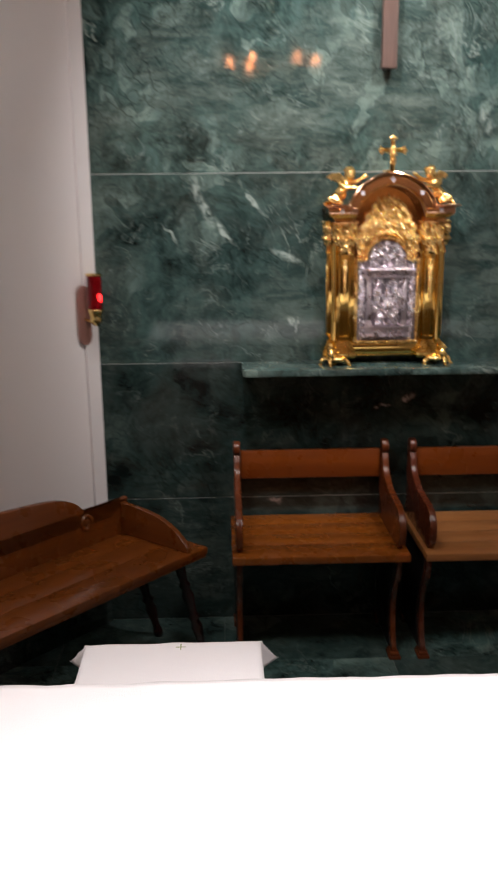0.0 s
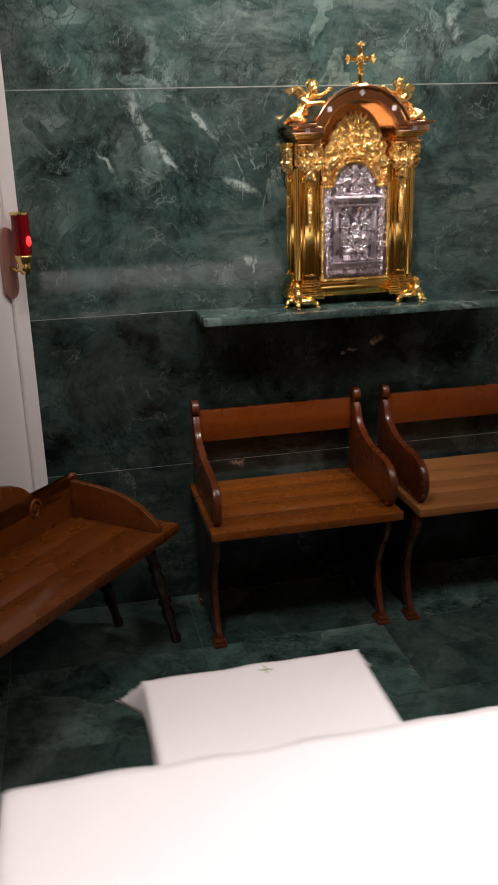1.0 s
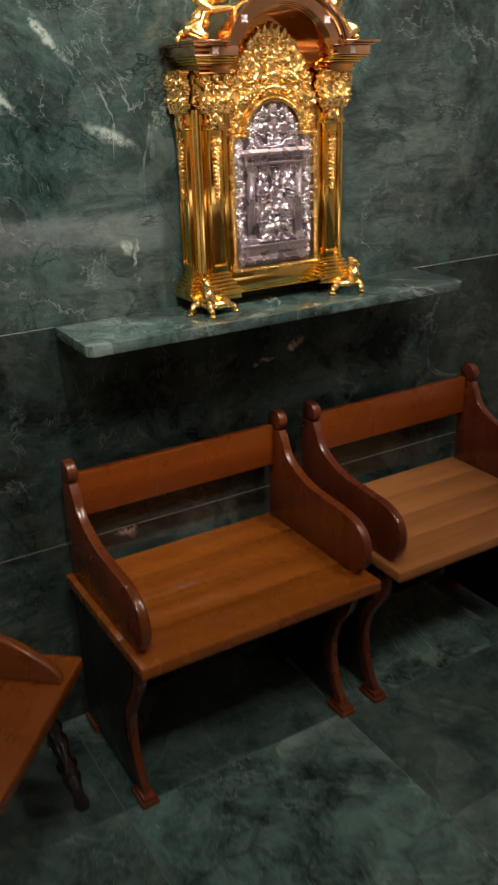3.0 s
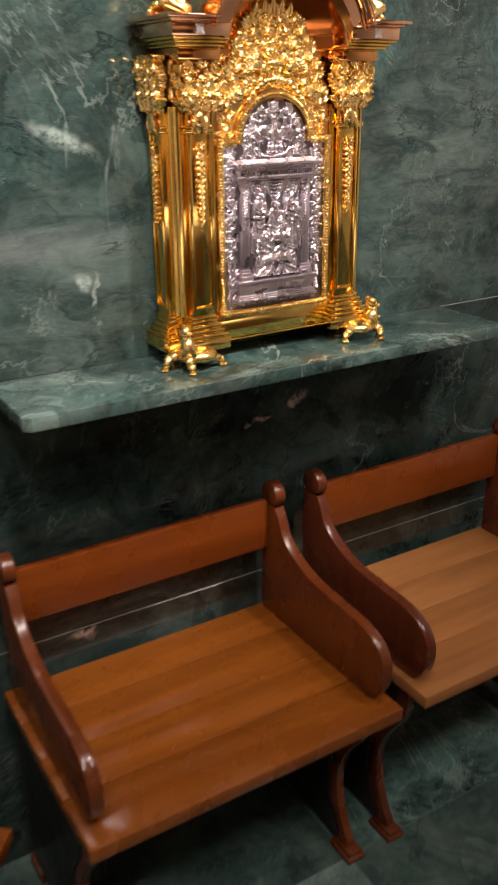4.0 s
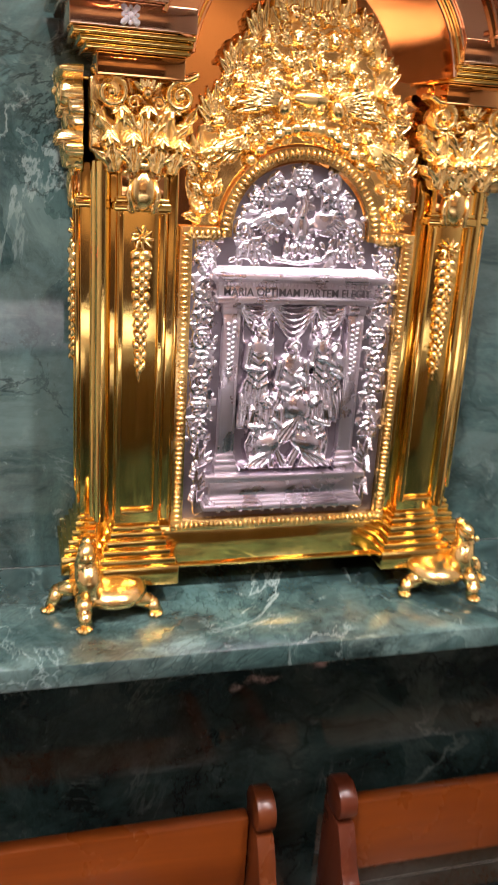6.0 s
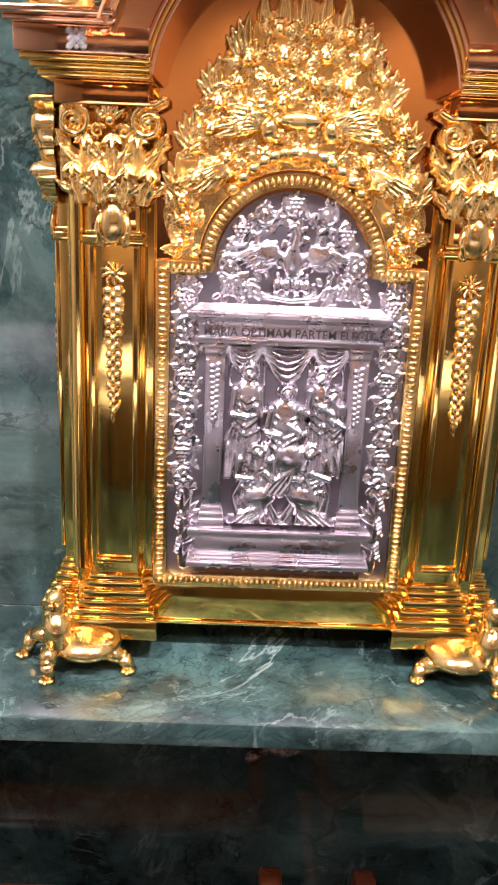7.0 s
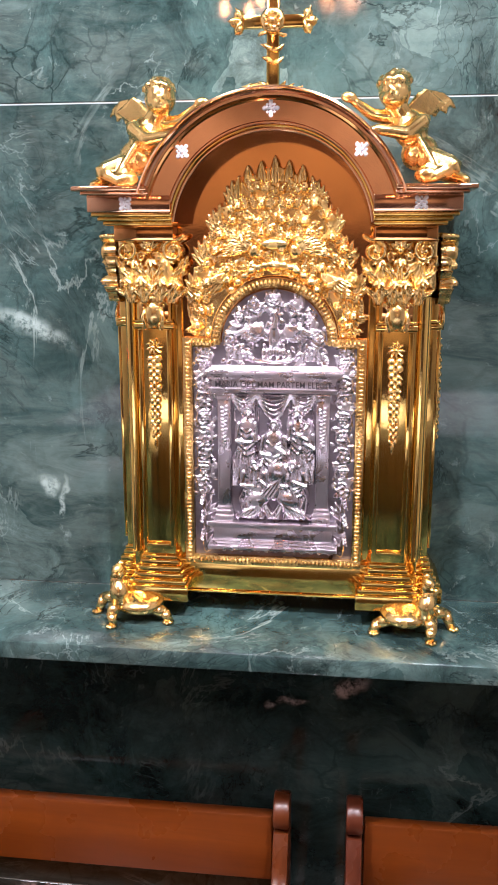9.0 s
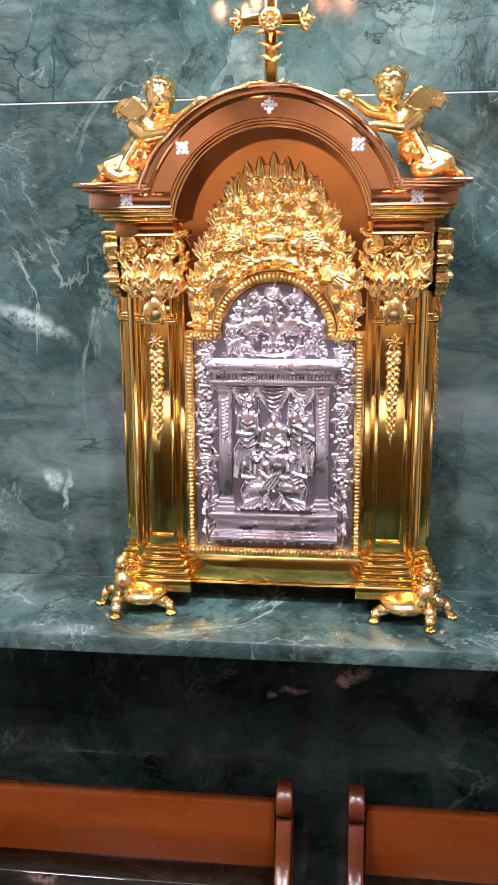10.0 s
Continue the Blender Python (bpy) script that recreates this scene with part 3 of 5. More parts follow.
for x, y, z in ((-0.291, -0.03, 0.045), (-0.16, 0.10, 0.0), (-0.129, -0.08, 0.09), (0.178, -0.08, 0.085), (0.288, 0.04, 0.045)):
    part("arm", tube(bmesh.new(), [(0, 0, 0), (x * 0.5, y * 0.5, -0.05), (x * 0.9, y * 0.9, z - 0.07), (x, y, z - 0.045)], [0.006] * 4), M_BRASS, ch, smooth=True)
    part("bulb", blob(bmesh.new(), (x, y, z), (0.020, 0.020, 0.034)), M_BULB, ch, smooth=True)

# ---- the golden tabernacle ----
TAB = thing("tabernacle", "golden temple-shaped tabernacle with silver door on marble shelf", "tabernacle", (0.621, WALL_Y, SHELF_Z))
rng = random.Random(7)
# local x runs across, z up, and -y out from the wall


def out(u, v, w):
    return Vector((u, -w, v))


def cube(bm, u0, u1, w0, w1, v0, v1, bevel=0.0012, seg=2):
    return box(bm, min(u0, u1), max(u0, u1), -w1, -w0, v0, v1, bevel, seg)


def blade(bm, a, b, width, curl=0.0, lift=0.002, n=5, base=0.45):
    """A leaf from a to b with a raised midrib and a pointed, curling tip."""
    a, b = Vector(a), Vector(b)
    d = b - a
    front = Vector((0, -1, 0))
    side = d.cross(front).normalized()
    rows = []
    for i in range(n + 1):
        t = i / n
        half = width * (base + (1 - base) * math.sin(min(t * 2.2, 1.57))) * (1 - t ** 2.4) * 0.5
        c = a + d * t + front * (curl * t * t) + side * (0.10 * d.length * math.sin(t * 3.1))
        rows.append((bm.verts.new(c - side * half), bm.verts.new(c + front * lift * (1 - 0.6 * t)), bm.verts.new(c + side * half), bm.verts.new(c - front * 0.002)))
    for p, q in zip(rows, rows[1:]):
        for k in range(4):
            bm.faces.new((p[k], p[(k + 1) % 4], q[(k + 1) % 4], q[k]))
    bm.faces.new(rows[0]), bm.faces.new(rows[-1][::-1])
    return bm


def spiral(bm, c, r, turns, hand, thick, start=0.0, squash=1.0):
    n = max(10, int(turns * 12))
    pts = [out(c[0] + hand * r * (1 - 0.85 * k / n) * math.cos(start + turns * 6.283 * k / n), c[1] + squash * r * (1 - 0.85 * k / n) * math.sin(start + turns * 6.283 * k / n), c[2] + 0.001 * k / n) for k in range(n + 1)]
    return tube(bm, pts, [thick * (1 - 0.4 * k / n) for k in range(n + 1)], 5)


def ring_sweep(bm, profile, centre, a0=0.0, a1=180.0, steps=48):
    """Sweeps a closed (radius, depth) profile round a centre (u, v)."""
    rings = []
    for k in range(steps + 1):
        a = radians(a0 + (a1 - a0) * k / steps)
        rings.append([bm.verts.new(out(centre[0] + r * math.cos(a), centre[1] + r * math.sin(a), w)) for r, w in profile])
    n = len(profile)
    for p, q in zip(rings, rings[1:]):
        for k in range(n):
            bm.faces.new((p[k], p[(k + 1) % n], q[(k + 1) % n], q[k]))
    bm.faces.new(rings[0]), bm.faces.new(rings[-1][::-1])
    return bm


class Relief:
    """Chased metal: a field of heights over (u, v) into which rounded shapes are pressed."""

    def __init__(self, u0, u1, v0, v1, step):
        self.u, self.v = np.arange(u0, u1 + step, step), np.arange(v0, v1 + step, step)
        self.h = np.zeros((len(self.v), len(self.u)))

    def near(self, u, v, r):
        i0, i1 = np.searchsorted(self.u, (u - r, u + r))
        j0, j1 = np.searchsorted(self.v, (v - r, v + r))
        return slice(j0, j1), slice(i0, i1), self.u[None, i0:i1] - u, self.v[j0:j1, None] - v

    def ground(self, inside, h):
        self.h = np.where(inside(self.u[None, :], self.v[:, None]), np.maximum(self.h, h), self.h)

    def ball(self, u, v, a, b, h, turn=0.0, base=0.0):
        j, i, x, y = self.near(u, v, max(a, b))
        c, s = math.cos(turn), math.sin(turn)
        q = 1 - ((x * c + y * s) / a) ** 2 - ((y * c - x * s) / b) ** 2
        self.h[j, i] = np.maximum(self.h[j, i], np.where(q > 0, base + h * np.sqrt(np.maximum(q, 0)), 0))

    def rod(self, pts, r0, r1, h, base=0.0):
        pts = [Vector(p) for p in pts]
        total = sum((b - a).length for a, b in zip(pts, pts[1:])) or 1
        gone = 0.0
        for a, b in zip(pts, pts[1:]):
            L = (b - a).length
            n = max(2, int(L / (0.35 * min(r0, r1))))
            for k in range(n):
                t = (gone + L * k / n) / total
                p, r = a + (b - a) * (k / n), r0 + (r1 - r0) * t
                self.ball(p.x, p.y, r, r, h * r / max(r0, r1), base=base)
            gone += L

    def curl(self, u, v, r, turns, hand, thick, h, start=0.0, base=0.0):
        n = int(turns * 14)
        self.rod([(u + hand * r * (1 - 0.85 * k / n) * math.cos(start + turns * 6.283 * k / n), v + r * (1 - 0.85 * k / n) * math.sin(start + turns * 6.283 * k / n)) for k in range(n + 1)], thick, thick * 0.7, h, base)

    def leaf(self, u, v, length, width, turn, h, bend=0.0, lobes=0, base=0.0):
        """A leaf or feather from (u, v); turn: radians from straight up, to the right."""
        j, i, x, y = self.near(u, v, length * 1.15)
        s, c = math.sin(turn), math.cos(turn)
        t = (x * s + y * c) / length
        tt = np.clip(t, 0, 1)
        across = x * c - y * s - bend * length * tt ** 2
        half = 0.5 * width * np.sin(math.pi * np.clip(0.12 + 0.88 * tt, 0, 1)) ** 0.7 * (1 + (0.22 * np.sin(lobes * 6.283 * tt) if lobes else 0)) + 1e-6
        q = across / half
        ok = (t > 0) & (t < 1) & (np.abs(q) < 1)
        top = base + h * np.sqrt(np.maximum(1 - q * q, 0)) * (0.5 + 0.5 * tt) * (1 - 0.4 * np.exp(-(q / 0.2) ** 2))
        self.h[j, i] = np.maximum(self.h[j, i], np.where(ok, top, 0))

    def fan(self, u, v, turn, spread, count, length, width, h, hand=1, base=0.0):
        """A wing: feathers side by side, shorter towards the body."""
        for k in range(count):
            f = k / max(1, count - 1)
            self.leaf(u, v, length * (1 - 0.45 * f), width, turn + hand * spread * f, h * (1 - 0.25 * f), hand * 0.10, 0, base)
            self.leaf(u, v, length * 0.55 * (1 - 0.45 * f), width * 0.9, turn + hand * spread * f, h * 1.25, hand * 0.10, 0, base)

    def grapes(self, u, v, size, h, base=0.0):
        for row in range(4):
            for k in range(4 - row):
                self.ball(u + (k - (3 - row) / 2) * size * 0.5, v - row * size * 0.42, size * 0.29, size * 0.29, h, base=base)

    def soften(self, times):
        for _ in range(times):
            q = np.pad(self.h, 1, mode="edge")
            self.h = np.where(self.h > 0, (2 * self.h + q[:-2, 1:-1] + q[2:, 1:-1] + q[1:-1, :-2] + q[1:-1, 2:]) / 6, 0)

    def link(self, name, w, material, parent, label=""):
        """One smooth mesh, its back at depth w; left out where nothing is raised."""
        up = self.h > 1e-5
        cell = up[:-1, :-1] | up[1:, :-1] | up[:-1, 1:] | up[1:, 1:]
        used = np.zeros_like(up)
        for a, b in ((0, 0), (1, 0), (0, 1), (1, 1)):
            used[a:a + cell.shape[0], b:b + cell.shape[1]] |= cell
        index = np.full(up.shape, -1)
        index[used] = np.arange(used.sum())
        U, V = np.meshgrid(self.u, self.v)
        verts = np.stack((U[used], -(w + self.h[used]), V[used]), 1)
        j, i = np.nonzero(cell)
        faces = np.stack((index[j, i], index[j, i + 1], index[j + 1, i + 1], index[j + 1, i]), 1)
        me = bpy.data.meshes.new(name)
        me.from_pydata(verts.tolist(), [], faces.tolist())
        me.polygons.foreach_set("use_smooth", [True] * len(faces))
        me.materials.append(material)
        ob = new(name, me)
        ob.parent = parent
        return tagged(ob, label) if label else ob


# body
bm = cube(bmesh.new(), -0.195, 0.195, 0.004, 0.080, 0.040, 0.528, 0.002)
part("body", bm, M_GOLD, TAB)
part("apron", cube(bmesh.new(), -0.130, 0.130, 0.004, 0.084, 0.0345, 0.080), M_GOLD, TAB)
part("apron_lip", cube(bmesh.new(), -0.128, 0.128, 0.010, 0.0865, 0.0305, 0.0340), M_GOLD, TAB)
part("tympanum", cube(bmesh.new(), -0.120, 0.120, 0.0805, 0.0818, 0.385, 0.528, 0.0), M_COPPER, TAB)


# rounded strips between the pilasters and the door, and posts in the corners
for s in (-1, 1):
    for u, w, r in ((0.1900, 0.080, 0.0075), (0.1950, 0.0690, 0.0060)):
        part("round_strip", limb(bmesh.new(), out(s * u, 0.088, w), out(s * u, 0.440, w), r, r, 16, False), M_GOLD, TAB, smooth=False)
    part("fillet", cube(bmesh.new(), s * 0.1212, s * 0.1300, 0.0805, 0.0870, 0.088, 0.440, 0.0012), M_GOLD, TAB)
    part("corner_post", cube(bmesh.new(), s * 0.172, s * 0.203, 0.050, 0.088, 0.447, 0.5110, 0.003), M_GOLD_RELIEF, TAB)


# pilasters, one pair in front and one pair on the flanks; built facing front, then turned
def pilaster(at, turn, name):
    p = new(name)
    p.parent = TAB
    p.matrix_local = pose(*at, 0, 0, turn)
    H = 0.0225
    part("shaft", cube(bmesh.new(), -H, H, -0.014, 0.014, 0.085, 0.510, 0.0012), M_GOLD, p)
    for s in (-1, 1):
        part("panel_border", cube(bmesh.new(), s * (H - 0.001), s * (H - 0.006), 0.0142, 0.0180, 0.100, 0.397, 0.0010), M_GOLD, p)
    part("panel_border", cube(bmesh.new(), -H + 0.0062, H - 0.0062, 0.0142, 0.0180, 0.100, 0.1045, 0.0010), M_GOLD, p)
    bm = cube(bmesh.new(), -H - 0.004, H + 0.004, -0.010, 0.019, 0.398, 0.406, 0.0018)
    cube(bm, -H - 0.002, H + 0.002, -0.010, 0.017, 0.406, 0.410, 0.0012)
    part("neck_moulding", bm, M_GOLD, p)
    part("frieze_panel", cube(bmesh.new(), -H + 0.003, H - 0.003, 0.012, 0.0155, 0.411, 0.440, 0.001), M_COPPER, p)
    # cartouche over the moulding
    bm = blob(bmesh.new(), out(0, 0.417, 0.018), (0.013, 0.007, 0.019))
    for s in (-1, 1):
        spiral(bm, (s * 0.012, 0.429, 0.018), 0.006, 1.4, s, 0.0022)
        spiral(bm, (s * 0.010, 0.401, 0.019), 0.005, 1.3, -s, 0.002)
        tube(bm, [out(s * 0.011, 0.425, 0.020), out(s * 0.0135, 0.413, 0.021), out(s * 0.009, 0.397, 0.021)], [0.0022, 0.003, 0.002], 5)
    blob(bm, out(0, 0.438, 0.021), (0.007, 0.005, 0.004))
    part("cartouche", bm, M_GOLD_RELIEF, p, "chased gold cartouche", smooth=True)
    # hanging garland of fruit
    bm = bmesh.new()
    for k in range(9):
        a = k * 0.698
        blade(bm, out(0, 0.375, 0.017), out(0.012 * math.cos(a), 0.375 + 0.012 * math.sin(a), 0.019), 0.007, 0.002, n=3)
    blob(bm, out(0, 0.375, 0.021), (0.003, 0.003, 0.003), detail=1)
    z = 0.360
    while z > 0.252:
        f = 0.5 + 0.5 * (z - 0.252) / 0.108
        for s in (-1, 1):
            blob(bm, out(s * 0.0045 * f + rng.uniform(-0.001, 0.001), z + rng.uniform(-0.001, 0.001), 0.018), (0.0056 * f, 0.0045, 0.0052), (0, s * 25, 0), 2)
            blade(bm, out(s * 0.003, z, 0.017), out(s * 0.0105 * f, z + rng.uniform(-0.004, 0.004), 0.018), 0.007, 0.002, n=3)
        blob(bm, out(0, z - 0.004, 0.021), (0.0036 * f, 0.0035, 0.0045), detail=1)
        z -= 0.0095
    blade(bm, out(0, 0.252, 0.018), out(0, 0.238, 0.018), 0.005, 0.0, n=3)
    tagged(part("garland", bm, M_GOLD_RELIEF, p, "chased gold hanging garland", smooth=True), kind="stuff")
    # capital: bell with two rows of curling leaves, volutes and a scalloped abacus
    bell = part("capital", cube(bmesh.new(), -H, H, -0.012, 0.013, 0.436, 0.5118, 0.002), M_GOLD_RELIEF, p, "chased gold leafy capital")
    rel = Relief(-0.048, 0.048, 0.424, 0.522, 0.0007)
    rel.ground(lambda u, v: (np.abs(u) < 0.022 + 0.20 * np.maximum(v - 0.470, 0)) & (v > 0.438) & (v < 0.512), 0.003)
    for s in (-1, 1):
        rel.leaf(s * 0.030, 0.458, 0.036, 0.016, s * 0.25, 0.011, s * 0.22, 3, 0.004)
        rel.leaf(s * 0.004, 0.462, 0.046, 0.016, s * 0.62, 0.012, s * 0.10, 3, 0.008)
        rel.curl(s * 0.0300, 0.4975, 0.0135, 1.7, s, 0.0044, 0.0130, 1.57, 0.010)
        rel.ball(s * 0.0300, 0.4975, 0.0045, 0.0045, 0.006, 0, 0.016)
        rel.rod([(0, 0.5125), (s * 0.012, 0.5150), (s * 0.025, 0.510), (s * 0.036, 0.5115), (s * 0.044, 0.516)], 0.0048, 0.0036, 0.012, 0.012)
        rel.curl(s * 0.0105, 0.4900, 0.0066, 1.4, -s, 0.0024, 0.009, 0.5, 0.012)
    for z0, n, span_u, hgt, lift in ((0.452, 3, 0.070, 0.038, 0.008), (0.432, 4, 0.066, 0.032, 0.010)):
        for k in range(n):
            u = (-0.5 + (k + 0.5) / n) * span_u + rng.uniform(-0.0015, 0.0015)
            turn = 5 * u + rng.uniform(-0.15, 0.15)
            for t in (-1, 1):
                rel.leaf(u, z0 + 0.003, hgt * 0.80, 0.0095, turn + t * 0.50, 0.0080, t * 0.25, 2, lift)
            rel.leaf(u, z0, hgt, 0.0150, turn, 0.0105, rng.uniform(-0.1, 0.1), 3, lift)
            tip = (u + hgt * 0.90 * math.sin(turn), z0 + hgt * 0.88 + rng.uniform(-0.002, 0.002))
            for t in (-1, 0, 1):
                rel.leaf(tip[0], tip[1] + 0.003, 0.0115, 0.0065, 3.14 + t * 0.8, 0.0090, 0, 0, lift + 0.006)
    for t in (-0.9, -0.45, 0, 0.45, 0.9):
        rel.leaf(0, 0.4975, 0.0165, 0.0062, t, 0.0070, 0, 0, 0.017)
    rel.ball(0, 0.4985, 0.0050, 0.0050, 0.008, 0, 0.018)
    rel.link("leaves", 0.012, M_GOLD_RELIEF, bell)
    # stepped base
    for z0, z1, e in ((0.027, 0.0485, 0.020), (0.0485, 0.056, 0.017), (0.056, 0.064, 0.012), (0.064, 0.073, 0.008), (0.073, 0.081, 0.004), (0.081, 0.087, 0.002)):
        part("base_step", cube(bmesh.new(), -H - e, H + e, -0.014, 0.015 + e, z0 + 0.0001, z1 - 0.0001, 0.0014), M_GOLD, p)
    return p


for s in (-1, 1):
    pilaster((s * 0.156, -0.081, 0), 0, "pilaster")
    pilaster((s * 0.196, -0.040, 0), s * 90, "flank_pilaster")

# entablature blocks with stepped mouldings
STEPS = ((0.509, 0.528, 0.000), (0.528, 0.533, 0.010), (0.533, 0.538, 0.015), (0.538, 0.543, 0.021), (0.543, 0.563, 0.024), (0.563, 0.567, 0.030), (0.567, 0.573, 0.038))
for s in (-1, 1):
    block = part("entablature", cube(bmesh.new(), s * 0.121, s * 0.224, 0.006, 0.147, 0.5432, 0.5628, 0.001), M_RED_SATIN, TAB, "red-gold polished cornice block")
    for z0, z1, e in STEPS:
        if z0 == 0.543:
            continue
        mat = M_COPPER if z0 == 0.509 else M_RED_SATIN if z0 > 0.56 else M_GOLD
        part("moulding", cube(bmesh.new(), s * (0.124 - 0.15 * e if z0 < 0.55 else 0.146), s * (0.200 + e), 0.006, 0.117 + 1.25 * e, z0 + 0.0001, z1 - 0.0001, 0.0016), mat, block)

# arch with its recessed field
C = (0.0, 0.516)


def arch(name, profile, level, material, label=""):
    """An arched moulding that springs from the given height."""
    r = sum(p[0] for p in profile) / len(profile)
    a = math.degrees(math.asin((level - C[1]) / r))
    return part(name, ring_sweep(bmesh.new(), profile, C, a, 180 - a, 56), material, TAB, label)


arch("arch_band", [(0.1560, 0.004), (0.1560, 0.1464), (0.1300, 0.1464), (0.1300, 0.004)], 0.5440, M_RED_SATIN, "red-gold polished arch")
arch("outer_moulding", [(0.1562, 0.006), (0.1655, 0.006), (0.1655, 0.1645), (0.1635, 0.1655), (0.1615, 0.1625), (0.1610, 0.1560), (0.1590, 0.1540), (0.1562, 0.1538)], 0.564, M_RED_SATIN)
arch("outer_fillet", [(0.1520, 0.1465), (0.1535, 0.1500), (0.1560, 0.1510), (0.1561, 0.1465)], 0.558, M_COPPER)
for k, (r0, r1, w) in enumerate(((0.1268, 0.1299, 0.1435), (0.1238, 0.1267, 0.1395), (0.1205, 0.1237, 0.1345))):
    arch("inner_moulding", [(r0, 0.070), (r0, w - 0.001), (r0 + 0.001, w), (r1 - 0.0006, w), (r1, w - 0.0006), (r1, 0.070)], 0.542 - 0.005 * k, M_GOLD if k == 1 else M_RED_SATIN)
bm = prism(bmesh.new(), [(0.1300 * math.cos(radians(a)), C[1] + 0.1300 * math.sin(radians(a))) for a in range(0, 181, 6)], lambda a, c, k: out(a, c, 0.0700 if k else 0.005))
part("arch_field", bm, M_COPPER, TAB, "red-gold polished recessed field")


def jewel(u, v, w, parent, turn=0.0):
    bm = bmesh.new()
    for k in range(4):
        a = turn + k * 1.571
        for q in (0.0042, 0.0075):
            blob(bm, out(u + q * math.cos(a), v + q * math.sin(a), w), (0.0030, 0.0025, 0.0030), detail=1)
    for k in range(4):
        a = turn + 0.785 + k * 1.571
        blob(bm, out(u + 0.0058 * math.cos(a), v + 0.0058 * math.sin(a), w), (0.002, 0.002, 0.002), detail=1)
    blob(bm, out(u, v, w + 0.001), (0.0028, 0.0026, 0.0028), detail=1)
    return tagged(part("jewel", bm, M_CRYSTAL, parent, "white crystal jewel flower"), kind="stuff")


for a in (90, 42.5, 137.5):
    jewel(0.1430 * math.cos(radians(a)), C[1] + 0.1430 * math.sin(radians(a)), 0.1468, TAB, radians(a))
for s in (-1, 1):
    jewel(s * 0.176, 0.5530, 0.1475, TAB, 0.785)


# gilded relief of a cloud of winged heads
def half_width(v):
    return np.interp(v, (0.398, 0.42, 0.45, 0.50, 0.54, 0.57, 0.595, 0.613), (0.120, 0.122, 0.120, 0.108, 0.090, 0.070, 0.044, 0.012))


rel = Relief(-0.135, 0.135, 0.396, 0.640, 0.00085)
rel.ground(lambda u, v: (np.abs(u) < half_width(v) - 0.010 + 0.004 * np.sin(90 * v)) & (u * u + (v - 0.391) ** 2 > 0.083 ** 2) & (v < 0.606), 0.0125)
# pointed wing tips round the outline
for s in (-1, 1):
    for k, v in enumerate((0.452, 0.492, 0.532, 0.566)):
        for j in range(4):
            rel.leaf(s * (half_width(v) - 0.026), v - 0.010, 0.044 - 0.004 * j - 0.001 * k, 0.0120, s * (0.62 - 0.08 * k + 0.24 * (j - 1)), 0.0085, -s * 0.16, 0, 0.0105)
for k in range(5):
    rel.leaf((k - 2) * 0.016, 0.580, 0.042 - 0.006 * abs(k - 2), 0.0150, (k - 2) * 0.10, 0.008, (2 - k) * 0.06, 0, 0.0105)
# heads with feathered wings among curls of cloud
v, row = 0.408, 0
while v < 0.600:
    hw = float(half_width(v)) - 0.010
    n = max(1, int(2 * hw / 0.026))
    for k in range(n):
        u = -hw + 2 * hw * (k + 0.5 + 0.25 * (row % 2)) / n + rng.uniform(-0.003, 0.003)
        z = v + rng.uniform(-0.004, 0.004)
        if u * u + (z - 0.391) ** 2 < 0.090 ** 2 or abs(u) > hw:
            continue
        lean = math.atan2(u, 0.12) + rng.uniform(-0.5, 0.5)
        lift = 0.0125 + rng.uniform(0, 0.003)
        for s in (-1, 1):
            rel.fan(u + s * 0.003, z - 0.003, lean + s * 0.75, 0.95, 4, rng.uniform(0.015, 0.020), 0.0060, 0.0050, s, lift)
        rel.ball(u, z, 0.0062, 0.0070, 0.0085, lean, lift + 0.003)
        rel.ball(u - 0.002, z - 0.002, 0.0024, 0.0024, 0.0035, 0, lift + 0.0085)
        rel.ball(u + 0.002, z - 0.002, 0.0024, 0.0024, 0.0035, 0, lift + 0.0085)
        for _ in range(4):
            a = rng.uniform(-1.3, 1.3)
            rel.ball(u + 0.0058 * math.sin(lean + a), z + 0.0062 * math.cos(lean + a), 0.0026, 0.0026, 0.004, 0, lift + 0.006)
        for _ in range(3):
            rel.curl(u + rng.uniform(-0.014, 0.014), z - rng.uniform(0.004, 0.014), rng.uniform(0.0035, 0.0065), 1.4, rng.choice((-1, 1)), 0.0016, 0.0038, rng.uniform(0, 6), lift)
    v += 0.0195
    row += 1
# two large bright wings and a scalloped cloud bank over the door
for s in (-1, 1):
    rel.fan(s * 0.026, 0.512, s * 1.95, 0.75, 6, 0.050, 0.0110, 0.0085, -s, 0.0185)
    rel.fan(s * 0.060, 0.477, s * 1.85, 0.70, 6, 0.048, 0.0100, 0.0080, s, 0.0175)
    rel.ball(s * 0.026, 0.506, 0.008, 0.010, 0.009, s * 0.4, 0.0205)
    for k in range(7):
        rel.ball(s * (0.004 + 0.0085 * k), 0.4885 - 0.0016 * k * k * 0.55, 0.0072, 0.0062, 0.0085, 0, 0.0175)
rel.ball(0, 0.514, 0.019, 0.007, 0.006, 0, 0.0205)
rel.link("cloud_relief", 0.0702, M_GOLD_RELIEF, TAB, "chased gold relief of winged clouds and curls").location.z = -0.008

# ---- silver door ----
door = part("door", bmesh.new(), M_SILVER_GROUND, TAB, "chased silver relief door")
DV, DR = 0.391, 0.0690  # centre height and radius of the lunette
bm = cube(bmesh.new(), -0.107, 0.107, 0.0805, 0.0855, 0.093, 0.389, 0.0)
ring = [(DR * math.cos(radians(a)), DV - 0.002 + DR * math.sin(radians(a))) for a in range(0, 181, 6)]
